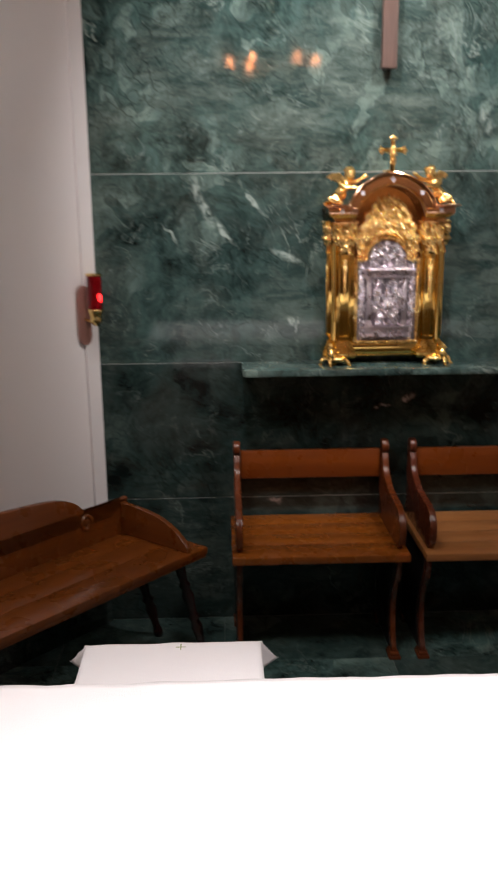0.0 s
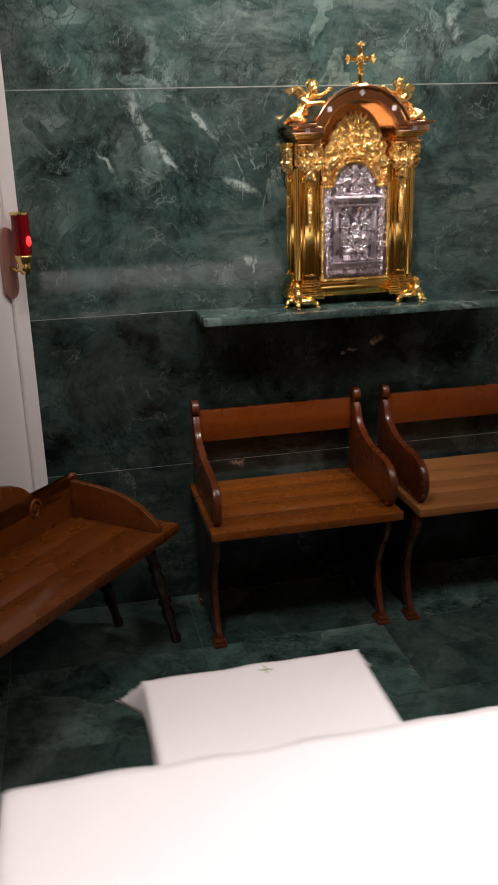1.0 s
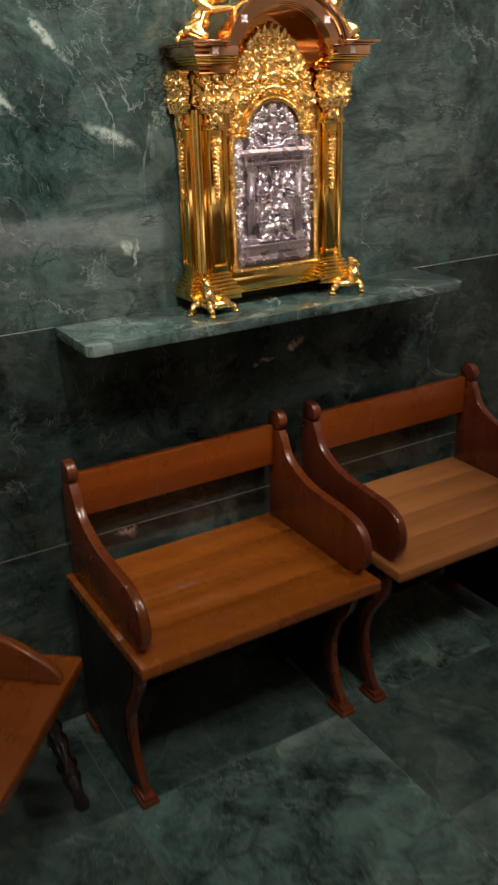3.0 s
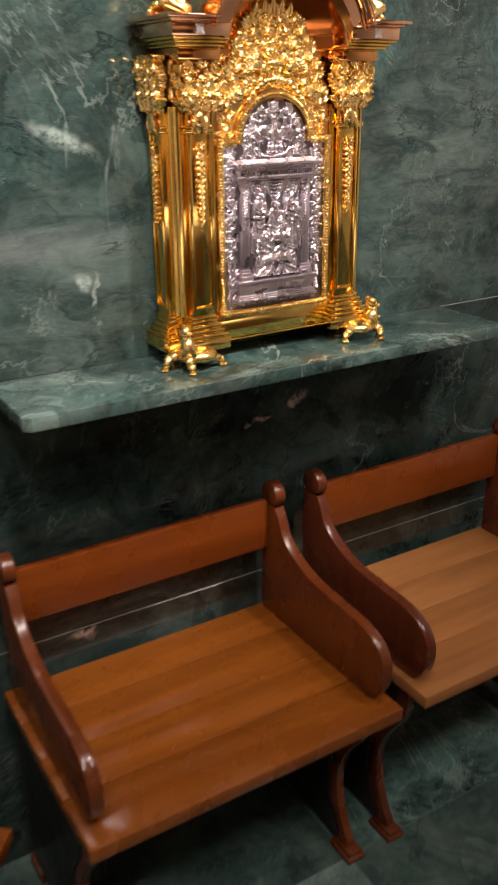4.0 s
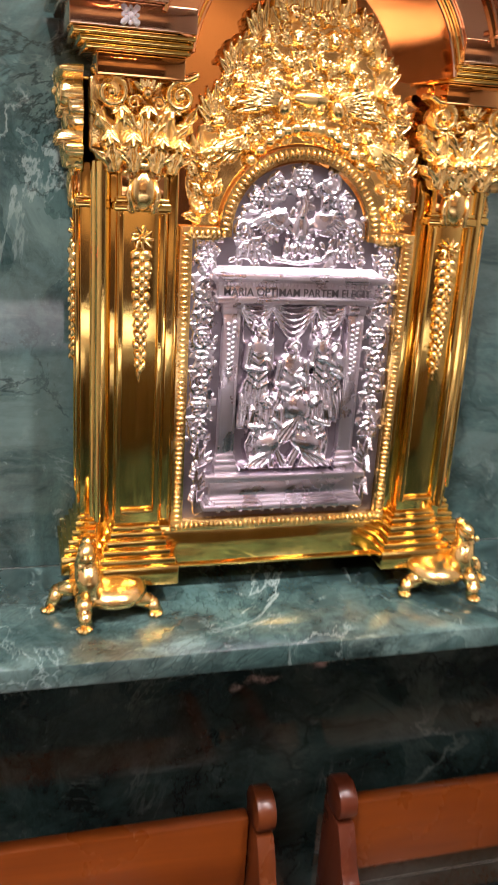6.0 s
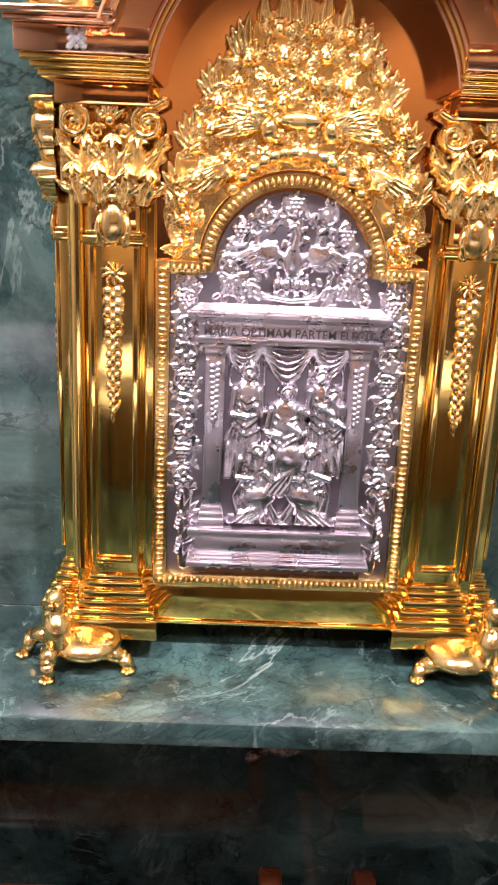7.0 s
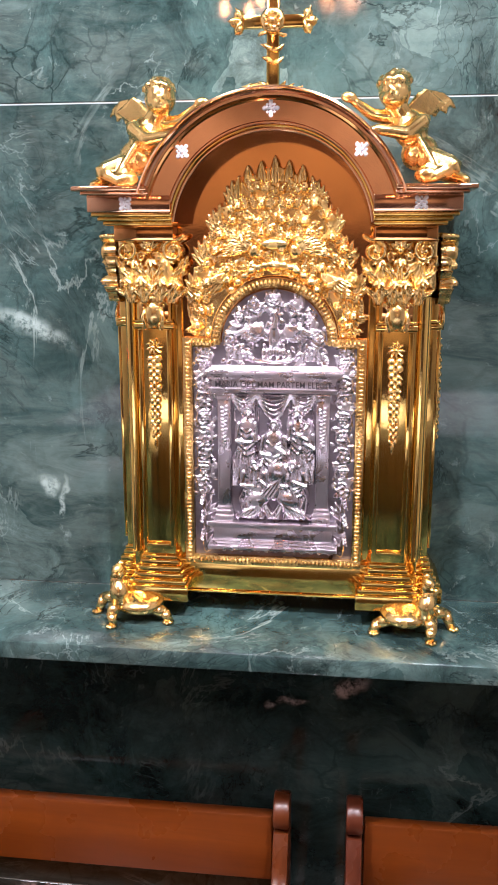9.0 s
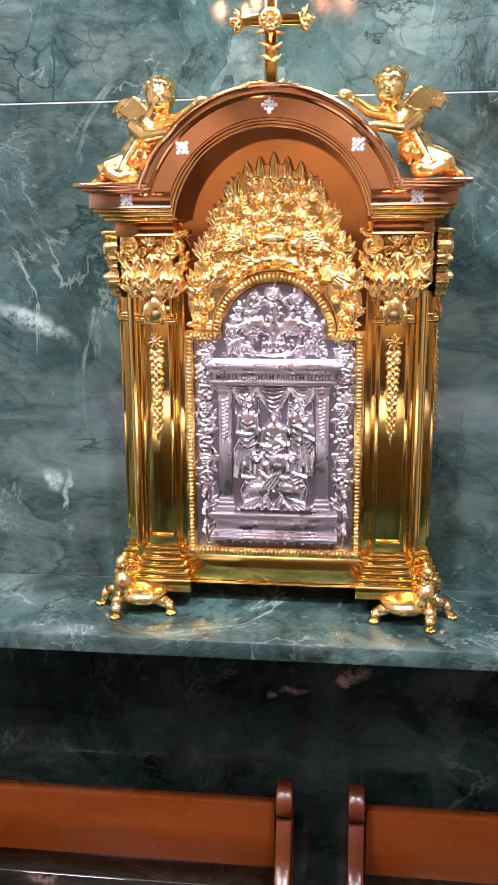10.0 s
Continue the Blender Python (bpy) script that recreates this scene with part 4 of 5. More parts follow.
prism(bm, [(-DR, 0.386), (DR, 0.386)] + ring[1:-1], lambda a, c, k: out(a, c, 0.0850 if k else 0.081))
bm.to_mesh(door.data)
bm.free()
door.location.z = -0.009
# gold bead frame
for u0, u1, v0, v1 in ((-0.1195, 0.1195, 0.0845, 0.0970), (-0.1195, -0.1075, 0.0971, 0.3960), (0.1075, 0.1195, 0.0971, 0.3960), (-0.1074, -0.0822, 0.3840, 0.3960), (0.0822, 0.1074, 0.3840, 0.3960)):
    part("frame_strip", cube(bmesh.new(), u0, u1, 0.0807, 0.0930, v0, v1, 0.0006), M_GOLD_RELIEF, door, "gold frame strip")
part("frame_strip", ring_sweep(bmesh.new(), [(0.0700, 0.081), (0.0700, 0.093), (0.0820, 0.093), (0.0820, 0.081)], (0.0, DV), -3, 183), M_GOLD_RELIEF, door, "gold frame strip")
path = [(-0.1135, 0.0908), (0.1135, 0.0908), (0.1135, 0.390), (0.0765, 0.390)] + [(0.0762 * math.cos(radians(a)), DV + 0.0762 * math.sin(radians(a))) for a in range(4, 180, 4)] + [(-0.0765, 0.390), (-0.1135, 0.390), (-0.1135, 0.0908)]
bm = bmesh.new()
left = 0.0
for a, b in zip(path, path[1:]):
    a, b = Vector(a), Vector(b)
    L = (b - a).length
    turn = math.degrees(math.atan2(b.y - a.y, b.x - a.x))
    while left < L:
        p = a + (b - a) * (left / L)
        blob(bm, out(p.x, p.y, 0.0936), (0.0020, 0.0032, 0.0046), (0, -turn, 0), 1)
        left += 0.0053
    left -= L
part("bead_frame", bm, M_GOLD_RELIEF, door, "gold beaded frame", smooth=True)
# temple front on the door
bm = bmesh.new()
for z0, z1, e, w in ((0.3490, 0.3540, 0.0900, 0.1065), (0.3465, 0.3490, 0.0870, 0.1030), (0.3420, 0.3465, 0.0825, 0.0985), (0.3315, 0.3420, 0.0810, 0.0965), (0.3285, 0.3315, 0.0835, 0.0990), (0.3250, 0.3285, 0.0815, 0.0972)):
    cube(bm, -e, e, 0.085, w, z0, z1, 0.0008)
for k in range(46):
    u = -0.0795 + 0.159 * k / 45
    cube(bm, u - 0.0011, u + 0.0011, 0.098, 0.1005, 0.3425, 0.3458, 0.0)
prism(bm, [(-0.088, 0.3541), (0.088, 0.3541), (0.080, 0.3600), (-0.080, 0.3600)], lambda a, c, k: out(a, c, 0.0925 - (c - 0.354) * 0.9 if k else 0.085))
part("entablature", bm, M_SILVER_PLAIN, door, "polished silver entablature with dentils")
font = bpy.data.curves.new("inscription", "FONT")
font.body, font.size, font.align_x, font.extrude, font.offset = "MARIA OPTIMAM PARTEM ELEGIT", 0.0112, "CENTER", 0.0007, 0.0001
ob = new("inscription", font)
bpy.context.view_layer.update()
me = bpy.data.meshes.new_from_object(ob.evaluated_get(bpy.context.evaluated_depsgraph_get()))
bpy.data.objects.remove(ob)
wide = max(q.co.x for q in me.vertices) - min(q.co.x for q in me.vertices)
me.transform(Matrix.Translation(out(0, 0.3328, 0.0968)) @ pose(0, 0, 0, 90) @ Matrix.Diagonal((0.152 / wide, 1, 1, 1)))
M_OXIDE = metal("dark_silver", (0.20, 0.18, 0.19), 0.4)
me.materials.append(M_OXIDE)
ob = new("inscription", me)
ob.parent = door
for s in (-1, 1):
    bm = cube(bmesh.new(), s * 0.0565, s * 0.0740, 0.085, 0.0920, 0.1680, 0.3140, 0.0010)
    cube(bm, s * 0.0545, s * 0.0760, 0.085, 0.0950, 0.3205, 0.3248, 0.0010)
    cube(bm, s * 0.0555, s * 0.0750, 0.085, 0.0936, 0.3140, 0.3205, 0.0010)
    cube(bm, s * 0.0530, s * 0.0775, 0.085, 0.0995, 0.1490, 0.1575, 0.0010)
    cube(bm, s * 0.0540, s * 0.0765, 0.085, 0.0970, 0.1575, 0.1632, 0.0010)
    cube(bm, s * 0.0552, s * 0.0753, 0.085, 0.0945, 0.1632, 0.1680, 0.0010)
    for q in (0.0580, 0.0725):
        cube(bm, s * (q - 0.0012), s * (q + 0.0012), 0.091, 0.0938, 0.172, 0.310, 0.0006)
    for k in range(11):
        z = 0.304 - 0.0050 * k
        for t in (-1, 1):
            blob(bm, out(s * 0.0652 + t * 0.0028 * (1 - k / 15), z + 0.001 * t, 0.0928), (0.0029, 0.0024, 0.0034), (0, t * 25, 0), detail=2)
    blob(bm, out(s * 0.0652, 0.2485, 0.0924), (0.0018, 0.0015, 0.0040), detail=1)
    part("door_pilaster", bm, M_SILVER_PLAIN, door, "polished silver pilaster with fruit drop", smooth=False)
for z0, z1, e, w in ((0.1430, 0.1490, 0.0870, 0.1040), (0.1400, 0.1430, 0.0840, 0.1000), (0.1215, 0.1400, 0.0800, 0.0945), (0.1185, 0.1215, 0.0825, 0.0975), (0.1150, 0.1185, 0.0850, 0.1000), (0.1100, 0.1150, 0.0875, 0.1030)):
    part("pedestal_step", cube(bmesh.new(), -e, e, 0.085, w, z0 + 0.0001, z1 - 0.0001, 0.0009), M_SILVER_PLAIN, door)
bm = bmesh.new()
for u, e in ((0.018, 0.006), (0.027, 0.0015), (0.036, 0.005)):
    cube(bm, u - e, u + e, 0.0945, 0.0950, 0.1240, 0.1275, 0.0)
part("worn_lettering", bm, M_OXIDE, door)
# vine roundels, grapes and ears of corn down both borders
for s in (-1, 1):
    rel = Relief(-0.107 if s < 0 else 0.076, -0.076 if s < 0 else 0.107, 0.097, 0.390, 0.0007)
    cu = s * 0.0925
    for k in range(9):
        z = 0.192 + 0.0238 * k
        hand = s if k % 2 else -s
        rel.curl(cu, z, 0.0122, 1.35, hand, 0.0021, 0.0046, 1.2)
        for _ in range(16):
            rel.leaf(cu + rng.uniform(-0.012, 0.012), z + rng.uniform(-0.012, 0.012), 0.0075, 0.0046, rng.uniform(0, 6.28), 0.0024, 0.2)
        if k % 3 == 1:
            rel.grapes(cu + hand * 0.001, z + 0.006, 0.0085, 0.0048, 0.001)
        else:
            for a in range(5):
                rel.leaf(cu, z - 0.001, 0.0100, 0.0070, a * 1.257 + k, 0.0052, 0.1, 2, 0.0005)
            rel.ball(cu, z - 0.001, 0.002, 0.002, 0.004, 0, 0.003)
        for a in range(6):
            t = rng.uniform(0, 6.28)
            rel.leaf(cu + 0.009 * math.cos(t), z + 0.0125 + 0.004 * math.sin(t), 0.0068, 0.0045, t, 0.0040, 0.2)
        rel.grapes(cu - hand * 0.009, z + 0.015, 0.0055, 0.0038)
    for k in range(3):
        z = 0.100 + 0.026 * k
        for j in range(4):
            t = -s * (0.25 + 0.33 * (j - 1))
            rel.leaf(s * 0.093, z, 0.030 - 0.003 * j, 0.0062, t, 0.0045, -s * 0.10)
        for j in range(9):
            rel.ball(s * (0.099 - 0.0004 * j) + 0.0014 * (-1) ** j, z + 0.016 + 0.0021 * j, 0.0016, 0.0022, 0.0046, 0, 0.0008)
    rel.h *= 0.62
    rel.soften(1)
    rel.link("vine_border", 0.0853, M_SILVER, door, "chased silver vine scrolls")
rel = Relief(-0.080, 0.080, 0.097, 0.110, 0.0007)
for k in range(13):
    u = -0.072 + 0.012 * k
    rel.leaf(u, 0.1035, 0.011, 0.004, 1.2 if k % 2 else -1.2, 0.003, 0.15)
    rel.curl(u + 0.004, 0.1035, 0.0042, 1.2, 1 if k % 2 else -1, 0.0010, 0.0026)
rel.link("vine_border", 0.0853, M_SILVER, door, "chased silver vine scrolls")
# lunette: vine roundels and a spread-winged bird over its nest
rel = Relief(-0.071, 0.071, 0.357, 0.462, 0.0007)
for _ in range(190):
    a, q = rng.uniform(0.0, 3.14), 0.066 * math.sqrt(rng.random())
    rel.leaf(q * math.cos(a), 0.362 + q * math.sin(a) * 1.4, 0.0085, 0.0050, rng.uniform(0, 6.28), 0.0022, 0.2)
for k in range(7):
    a = radians(4 + 172 * k / 6)
    u, v = 0.0555 * math.cos(a), DV + 0.0555 * math.sin(a)
    rel.curl(u, v, 0.0122, 1.25, 1 if k % 2 else -1, 0.0020, 0.0044, a + 1)
    if k % 2:
        rel.grapes(u, v + 0.005, 0.0085, 0.0050, 0.001)
    else:
        for j in range(6):
            rel.leaf(u, v, 0.0092, 0.0062, j * 1.047 + k, 0.0054, 0.1, 2)
        rel.ball(u, v, 0.0026, 0.0026, 0.005, 0, 0.002)
    for j in range(9):
        t, q = rng.uniform(0, 6.28), rng.uniform(0.040, 0.066)
        b = a + rng.uniform(-0.26, 0.26)
        rel.leaf(q * math.cos(b), DV + q * math.sin(b), 0.0085, 0.0055, t, 0.0042, 0.15)
for s in (-1, 1):
    rel.leaf(s * 0.004, 0.392, 0.034, 0.013, s * 0.72, 0.008, s * 0.20)
    rel.fan(s * 0.014, 0.412, s * 1.75, 0.95, 9, 0.042, 0.0074, 0.0068, s, 0.001)
    rel.fan(s * 0.012, 0.404, s * 1.95, 0.55, 5, 0.026, 0.0056, 0.0068, s, 0.001)
    for j in range(5):
        rel.leaf(s * (0.026 + 0.009 * j), 0.366, 0.016, 0.0070, s * (0.5 - 0.25 * j), 0.0048, s * 0.2, 2)
rel.ball(0, 0.398, 0.0085, 0.019, 0.0105)
rel.rod([(0, 0.410), (0.003, 0.421), (0.0, 0.429), (-0.005, 0.427)], 0.0052, 0.0030, 0.010, 0.001)
for u in (-0.013, -0.0045, 0.0045, 0.013):
    rel.ball(u, 0.377, 0.0048, 0.0085, 0.0085)
    rel.ball(u, 0.387, 0.0031, 0.0036, 0.0095)
rel.rod([(-0.024, 0.367), (0, 0.364), (0.024, 0.367)], 0.0034, 0.0034, 0.0060)
rel.h *= 0.72
rel.soften(2)
rel.link("bird_relief", 0.0853, M_SILVER, door, "chased silver bird between vine roundels")
# niche: curtain and draped plain figures in high relief
part("niche_back", cube(bmesh.new(), -0.0560, 0.0560, 0.0852, 0.0858, 0.1495, 0.3245, 0.0), M_SILVER_GROUND, door)
rel = Relief(-0.0555, 0.0555, 0.149, 0.3245, 0.00065)
for u0, u1, sag in ((-0.056, -0.023, 0.022), (-0.023, 0.023, 0.030), (0.023, 0.056, 0.022)):
    for j in range(6):
        rel.rod([(u0 + (u1 - u0) * t, 0.3235 - 0.0012 * j - sag * math.sin(t * 3.1416) * (0.10 + 0.17 * j)) for t in np.linspace(0, 1, 12)], 0.0020, 0.0020, 0.0048)
for u in (-0.0545, -0.023, 0.023, 0.0545):
    for j in (-1, 1):
        rel.rod([(u + 0.002 * j, 0.323), (u + 0.003 * j, 0.285)], 0.0022, 0.0014, 0.0050)


def robed(u, z0, z1, lean, wide, knees, seed, look_to):
    """A plain robed shape: head, shoulders, arms, and folds that fall to the hem."""
    r = random.Random(seed)
    h = z1 - z0
    cu = u + lean * h
    rel.ball(u + lean * h * 0.35, z0 + h * 0.32, wide, h * 0.36, 0.0075, -lean * 0.5)
    rel.ball(u + lean * h * 0.68, z0 + h * 0.66, wide * 0.86, h * 0.21, 0.0092, -lean * 0.5)
    for k in range(9):
        t = (k - 4) / 4
        top = (u + lean * h * 0.62 + t * wide * 0.55, z0 + h * (0.60 - 0.05 * abs(t)))
        mid = (u + t * wide * 0.85 + knees * 0.35 * (1 - abs(t)) + r.uniform(-0.002, 0.002), z0 + h * r.uniform(0.27, 0.36))
        rel.rod([top, mid, (u + t * wide * 1.05 + knees * 0.55 + r.uniform(-0.003, 0.003), z0 + 0.002)], 0.0015, 0.0026, 0.0050, 0.0058)
    for k in range(5):
        a = z0 + h * (0.72 - 0.07 * k)
        rel.rod([(u + lean * h * 0.7 - wide * 0.7, a + 0.003), (u + lean * h * 0.66, a - 0.006), (u + lean * h * 0.7 + wide * 0.7, a + 0.004 * (k % 2))], 0.0013, 0.0015, 0.0028, 0.0072)
    if knees:
        rel.ball(u + knees * 0.45, z0 + h * 0.34, abs(knees) * 0.85, h * 0.15, 0.0080, 0.35 * math.copysign(1, knees), 0.005)
        for k in range(4):
            rel.rod([(u + knees * 0.9, z0 + h * (0.36 - 0.02 * k)), (u + knees * (0.5 - 0.3 * k), z0 + h * 0.14), (u - knees * 0.3 * k, z0 + 0.003)], 0.0016, 0.0024, 0.0048, 0.0085)
    for s in (-1, 1):
        e = (u + lean * h * 0.6 + s * wide * 0.80, z0 + h * 0.57)
        rel.rod([(u + lean * h * 0.8 + s * wide * 0.66, z0 + h * 0.77), e], 0.0050, 0.0040, 0.0052, 0.0062)
        rel.rod([e, (u + lean * h * 0.6 + look_to * 0.006 + s * 0.003, z0 + h * (0.60 + 0.05 * s))], 0.0036, 0.0026, 0.0050, 0.0080)
    rel.ball(cu, z1 - 0.010, 0.0100, 0.0100, 0.0030, 0, 0.0018)
    rel.rod([(cu + 0.0096 * math.cos(a), z1 - 0.010 + 0.0096 * math.sin(a)) for a in np.linspace(-0.6, 3.74, 14)], 0.0008, 0.0008, 0.0022, 0.0030)
    rel.ball(cu, z1 - 0.0105, 0.0056, 0.0072, 0.0120, 0.15 * look_to, 0.0035)
    rel.ball(cu + look_to * 0.0025, z1 - 0.0125, 0.0030, 0.0040, 0.0050, 0, 0.0115)
    for a in np.linspace(-1.5, 1.5, 7):
        rel.ball(cu + 0.0056 * math.sin(a), z1 - 0.0095 + 0.0062 * math.cos(a), 0.0021, 0.0024, 0.0050, 0, 0.0085)


for u, z0, z1, lean, wide, knees, seed, look_to in ((-0.0375, 0.196, 0.3085, 0.03, 0.0165, 0.0, 1, 1), (0.0350, 0.205, 0.3070, -0.03, 0.0150, 0.0, 3, -1), (0.0475, 0.200, 0.290, -0.04, 0.0115, 0.0, 4, -1), (-0.0010, 0.180, 0.291, 0.02, 0.0205, 0.017, 2, 0), (-0.0280, 0.1515, 0.2350, 0.05, 0.0205, 0.020, 5, 1), (0.0300, 0.1515, 0.2360, -0.04, 0.0205, -0.021, 6, -1)):
    robed(u, z0, z1, lean, wide, knees, seed, look_to)
for k in range(7):
    rel.leaf(-0.050 + 0.0167 * k, 0.1495, 0.012, 0.010, 0.5 * (-1) ** k, 0.0060, 0.1)
rel.soften(3)
rel.link("figure_relief", 0.0853, M_SILVER, door, "plain draped silver figures in high relief under a curtain")
bm = lathe(bmesh.new(), [(0.0024, 0.0), (0.0024, 0.001)], m=Matrix.Translation(out(-0.0835, 0.2345, 0.0888)) @ pose(0, 0, 0, 90))
cube(bm, -0.0845, -0.0825, 0.0886, 0.0898, 0.2270, 0.2345, 0.0)
part("keyhole", bm, M_BLACK, door)


# ---- creatures as feet ----
def creature(s):
    bm = bmesh.new()
    blob(bm, out(s * 0.186, 0.0245, 0.104), (0.040, 0.034, 0.0160), (0, 0, s * 40), 3)
    limb(bm, out(s * 0.203, 0.028, 0.122), out(s * 0.208, 0.060, 0.118), 0.0150, 0.0105, 12)
    limb(bm, out(s * 0.208, 0.060, 0.120), out(s * 0.206, 0.078, 0.110), 0.0105, 0.0060, 12)
    blob(bm, out(s * 0.208, 0.074, 0.119), (0.0075, 0.0095, 0.0070), (40, 0, s * 35))
    for a, b, c in (((0.210, 0.026, 0.128), (0.211, 0.018, 0.139), (0.209, 0.004, 0.141)), ((0.214, 0.027, 0.106), (0.232, 0.024, 0.104), (0.240, 0.004, 0.103)), ((0.165, 0.020, 0.118), (0.147, 0.016, 0.122), (0.140, 0.004, 0.123))):
        a, b, c = ((s * p[0], p[1], p[2]) for p in (a, b, c))
        limb(bm, out(*a), out(*b), 0.0095, 0.0075, 8)
        limb(bm, out(*b), out(*c), 0.0075, 0.0055, 8)
        for t in (-1, 0, 1):
            blob(bm, out(c[0] + 0.0045 * t + s * 0.002, 0.0030, c[2] + 0.005 - 0.002 * abs(t)), (0.0030, 0.0055, 0.0030), (0, 0, -25 * t), 1)
    for k in range(46):
        a, q = rng.uniform(0, 6.28), rng.uniform(0.3, 1.0)
        du, dw = 0.034 * q * math.cos(a), 0.028 * q * math.sin(a)
        c, d = math.cos(radians(40)), math.sin(radians(40))
        blob(bm, out(s * (0.186 + du * c - dw * d), 0.0245 + 0.0135 * math.sqrt(max(0, 1 - q * q)) * 0.95, 0.104 + du * d + dw * c), (0.0034, 0.0034, 0.0020), detail=1)
    for k in range(10):
        blob(bm, out(s * (0.208 + rng.uniform(-0.009, 0.009)), rng.uniform(0.035, 0.07), 0.128 + rng.uniform(-0.003, 0.001)), (0.003, 0.002, 0.004), detail=1)
    bmesh.ops.transform(bm, verts=bm.verts, matrix=Matrix.Translation((s * 0.190, -0.100, 0)) @ Matrix.Diagonal((1.06, 1.20, 1.0, 1)) @ Matrix.Translation((-s * 0.190, 0.100, 0)))
    return part("creature_foot", bm, M_GOLD_RELIEF, TAB, "gilded crouching creature as foot", smooth=True)


creature(-1), creature(1)
for s in (-1, 1):
    part("rear_foot", lathe(bmesh.new(), [(0.014, 0.0), (0.016, 0.008), (0.010, 0.02), (0.014, 0.027)], (s * 0.185, -0.025, 0.0)), M_GOLD, TAB, smooth=True)


# ---- cherub statues on the cornice, each one plain mesh ----
def cherub(s, rise):
    bm = bmesh.new()

    def at(u, v, w):
        return out(s * u, v + rise, w)

    blob(bm, at(0.143, 0.694, 0.088), (0.0195, 0.0200, 0.0205), detail=3)
    blob(bm, at(0.140, 0.685, 0.100), (0.0125, 0.0100, 0.0100), detail=3)
    blob(bm, at(0.138, 0.690, 0.109), (0.0030, 0.0035, 0.0030))
    for k in range(26):
        a, b = rng.uniform(0, 6.28), rng.uniform(0.0, 1.35)
        blob(bm, at(0.144 + 0.019 * math.cos(a) * math.sin(b), 0.698 + 0.018 * math.cos(b), 0.086 + 0.019 * math.sin(a) * math.sin(b)), (0.0055, 0.0055, 0.005), detail=2)
    limb(bm, at(0.148, 0.678, 0.086), at(0.158, 0.662, 0.083), 0.011, 0.013)
    blob(bm, at(0.164, 0.652, 0.083), (0.0215, 0.0170, 0.0230), (0, -s * 18, 0), 3)
    blob(bm, at(0.176, 0.624, 0.082), (0.0230, 0.0190, 0.0210), (0, -s * 25, 0), 3)
    limb(bm, at(0.178, 0.660, 0.090), at(0.158, 0.644, 0.106), 0.0105, 0.0090)
    limb(bm, at(0.158, 0.644, 0.106), at(0.122, 0.648, 0.118), 0.0090, 0.0062)
    blob(bm, at(0.112, 0.646, 0.120), (0.010, 0.005, 0.006))
    limb(bm, at(0.146, 0.664, 0.078), at(0.118, 0.668, 0.086), 0.0100, 0.0080)
    limb(bm, at(0.118, 0.668, 0.086), at(0.096, 0.682, 0.094), 0.0080, 0.0058)
    blob(bm, at(0.089, 0.687, 0.096), (0.010, 0.005, 0.007))
    limb(bm, at(0.180, 0.618, 0.088), at(0.214, 0.606, 0.102), 0.0165, 0.0125)
    limb(bm, at(0.214, 0.606, 0.102), at(0.190, 0.594, 0.112), 0.0100, 0.0075)
    limb(bm, at(0.186, 0.612, 0.076), at(0.216, 0.598, 0.074), 0.0150, 0.0105)
    limb(bm, at(0.216, 0.598, 0.074), at(0.232, 0.591, 0.088), 0.0095, 0.0070)
    blob(bm, at(0.184, 0.597, 0.106), (0.016, 0.012, 0.011), detail=2)
    for k in range(5):
        limb(bm, at(0.172 + 0.006 * k, 0.640 - 0.008 * k, 0.098), at(0.196 - 0.003 * k, 0.600 + 0.002 * k, 0.110), 0.0045, 0.0040)
    wing = [(0.163, 0.658), (0.157, 0.676), (0.166, 0.690), (0.180, 0.699), (0.193, 0.697), (0.202, 0.690), (0.207, 0.679), (0.199, 0.682), (0.197, 0.672), (0.190, 0.677), (0.187, 0.667), (0.181, 0.671), (0.176, 0.660)]
    wing = [(a + 0.35 * max(0, a - 0.163), c) for a, c in wing]
    prism(bm, wing, lambda a, c, k: at(a, c, 0.071 - 8 * (a - 0.160) ** 2 - (0.0 if k else 0.0065)))
    for k in range(6):
        limb(bm, at(0.163 + 0.002 * k, 0.676 + 0.0035 * k, 0.071), at(0.177 + 0.0055 * k, 0.664 + 0.0035 * k, 0.068 - 0.001 * k), 0.0030, 0.0024, 6)
    limb(bm, at(0.160, 0.676, 0.072), at(0.181, 0.697, 0.070), 0.0040, 0.0032, 6)
    limb(bm, at(0.181, 0.697, 0.070), at(0.204, 0.683, 0.060), 0.0032, 0.0020, 6)
    ob = part("cherub_statue", bm, M_GOLD_RELIEF, TAB, "gilded winged cherub statue leaning on the arch", smooth=True)
    m = ob.modifiers.new("fuse", "REMESH")
    m.mode, m.voxel_size, m.use_smooth_shade = "VOXEL", 0.0019, True
    return ob


cherub(-1, -0.013), cherub(1, -0.010)

# ---- cross on the arch ----
cross = part("cross", cube(bmesh.new(), -0.0075, 0.0075, 0.066, 0.078, 0.680, 0.800, 0.002), M_GOLD, TAB, "gilded cross with leafy ends")
cross.location = (0, -0.050, -0.011)
part("cross_arm", cube(bmesh.new(), -0.036, 0.036, 0.067, 0.077, 0.7605, 0.7745, 0.002), M_GOLD, cross)
bm = bmesh.new()
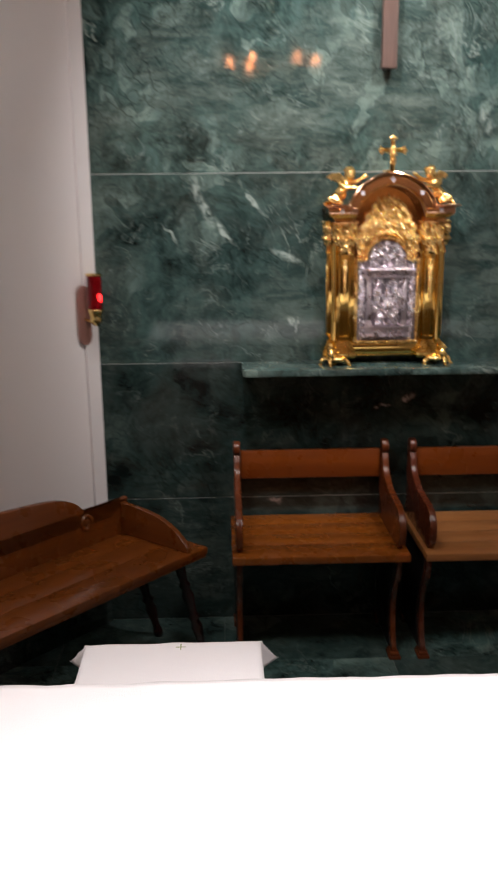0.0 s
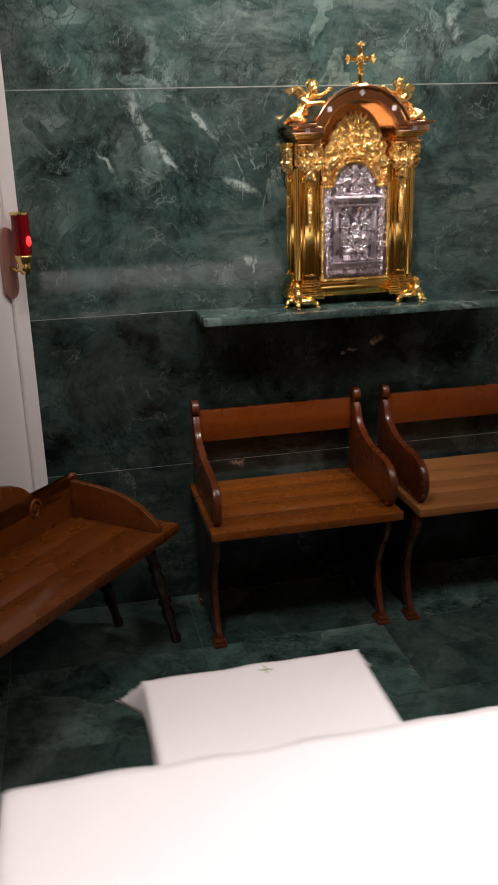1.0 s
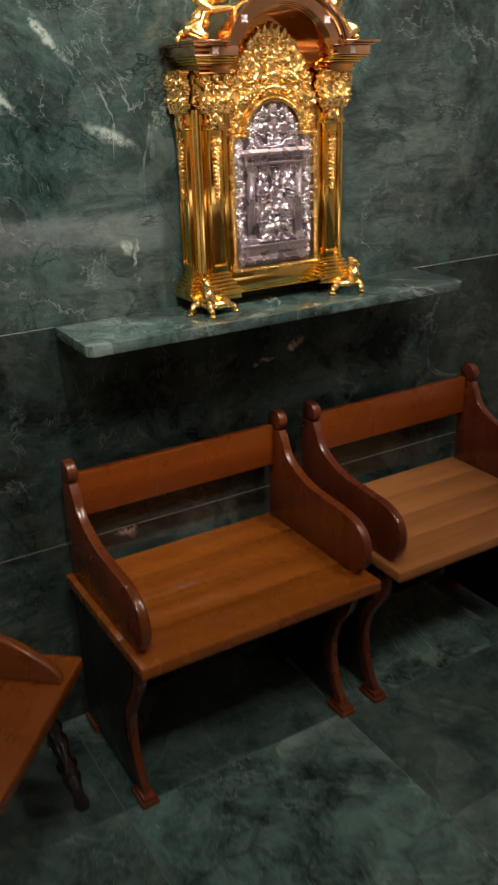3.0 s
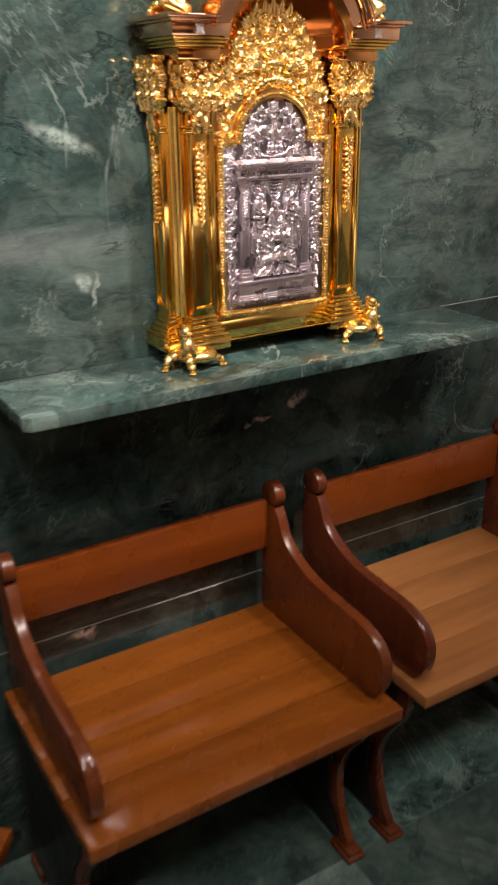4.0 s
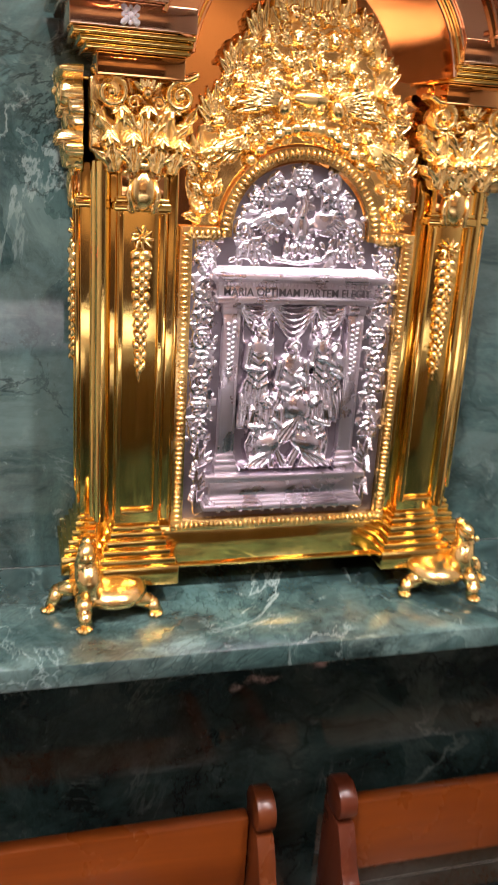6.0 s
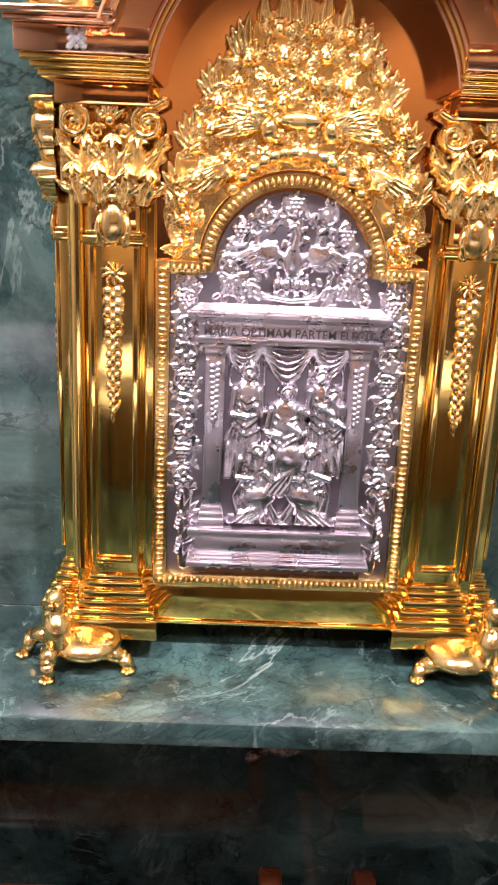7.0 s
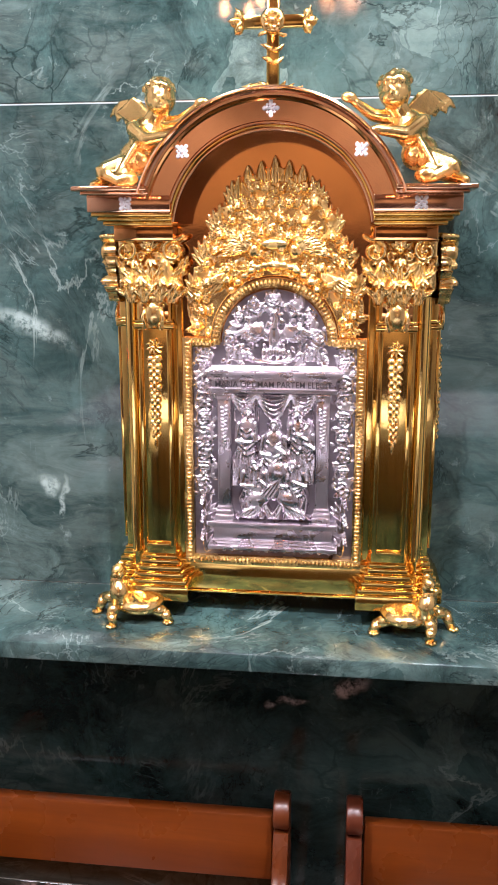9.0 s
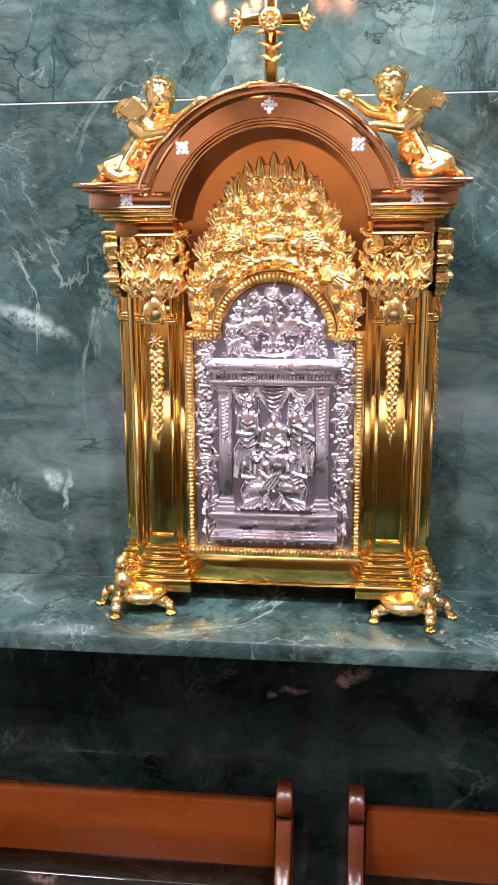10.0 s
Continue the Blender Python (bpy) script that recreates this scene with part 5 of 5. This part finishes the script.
for cu, cv, a in ((-0.036, 0.7675, 180), (0.036, 0.7675, 0), (0, 0.803, 90)):
    for t in (-62, 0, 62):
        b = radians(a + t)
        blob(bm, out(cu + 0.009 * math.cos(b), cv + 0.009 * math.sin(b), 0.074), (0.0062, 0.0062, 0.0062))
        blade(bm, out(cu, cv, 0.079), out(cu + 0.017 * math.cos(b), cv + 0.017 * math.sin(b), 0.078), 0.008, 0.002, 0.002, n=3)
for s in (-1, 1):
    blade(bm, out(0, 0.735, 0.079), out(s * 0.014, 0.742, 0.078), 0.008, 0.003, 0.002, n=3)
    blade(bm, out(0, 0.722, 0.079), out(s * 0.013, 0.728, 0.078), 0.008, 0.003, 0.002, n=3)
    for k in range(3):
        blade(bm, out(s * 0.006, 0.693, 0.080), out(s * (0.016 + 0.010 * k), 0.702 - 0.003 * k, 0.080), 0.008, 0.002, 0.003, n=3)
        blade(bm, out(s * 0.006, 0.755, 0.079), out(s * 0.017, 0.752 - 0.001 * k, 0.080), 0.005, 0.002, 0.002, n=3)
tagged(part("leaf_ornament", bm, M_GOLD_RELIEF, cross, smooth=True), kind="stuff")
bm = bmesh.new()
lathe(bm, [(0.013, 0.0), (0.0145, 0.004), (0.012, 0.006), (0.004, 0.0065)], steps=24, m=Matrix.Translation(out(0, 0.7675, 0.077)) @ pose(0, 0, 0, 90))
for k in range(10):
    a = k * 0.628
    blob(bm, out(0.0085 * math.cos(a), 0.7675 + 0.0085 * math.sin(a), 0.0835), (0.003, 0.002, 0.003), detail=1)
blob(bm, out(0, 0.7675, 0.084), (0.004, 0.003, 0.004))
tagged(part("rosette", bm, M_GOLD_RELIEF, cross, smooth=True), kind="stuff")

# ---- spotlight rings out of view; the three at y -3.5 are added fill ----
for x, y in ((1.18, 1.95), (0.02, 1.95), (0.45, -0.45), (-0.9, -3.5), (0.6, -3.5), (2.1, -3.5)):
    sp = thing("unseen_spot_ring", "round white spotlight ring added out of view on ceiling", "spotlight", (x, y, TOP), group="ceiling spotlights")
    part("ring", lathe(bmesh.new(), [(0.075, -0.012), (0.085, -0.006), (0.085, -0.001), (0.060, -0.001), (0.060, -0.010)], steps=24), M_PLASTER, sp, smooth=True)

# housings added out of view for the two fill lights
for x in (-0.75, 1.85):
    fx = thing("fill_panel", "square white fill light panel added out of view", "ceiling light", (x, 1.0, TOP), group="ceiling panels")
    for a, b, c, d in ((-0.31, 0.31, -0.31, -0.285), (-0.31, 0.31, 0.285, 0.31), (-0.31, -0.285, -0.2848, 0.2848), (0.285, 0.31, -0.2848, 0.2848)):
        part("frame_bar", box(bmesh.new(), a, b, c, d, -0.03, -0.0005, 0.003), M_PLASTER, fx)
    part("diffuser", box(bmesh.new(), -0.2845, 0.2845, -0.2845, 0.2845, -0.022, -0.006), M_LAMPGLOW, fx)

# ---- floor tiles ----
TX = 0.625


def tile_mesh(depth):
    me = bpy.data.meshes.new("floor_tile")
    b = box(bmesh.new(), 0.0011, TX - 0.0011, 0.0011, depth - 0.0011, -0.012, 0.0)
    b.to_mesh(me)
    b.free()
    me.materials.append(M_FLOOR)
    return me


FULL, SHORT, STRIP = tile_mesh(0.625), tile_mesh(0.415), tile_mesh(0.375)
for i in range(-4, 7):
    x = 0.004 + i * TX
    if x > XE or x + TX < XW:
        continue
    column = [(2.79, STRIP)]
    y = 2.79
    if i % 2:
        y -= 0.415
        column.append((y, SHORT))
    while y > -4.4:
        y -= 0.625
        column.append((y, FULL))
    for y, me in column:
        ob = new("floor_tile", me)
        ob.location, ob.parent = (x, y, 0), floor
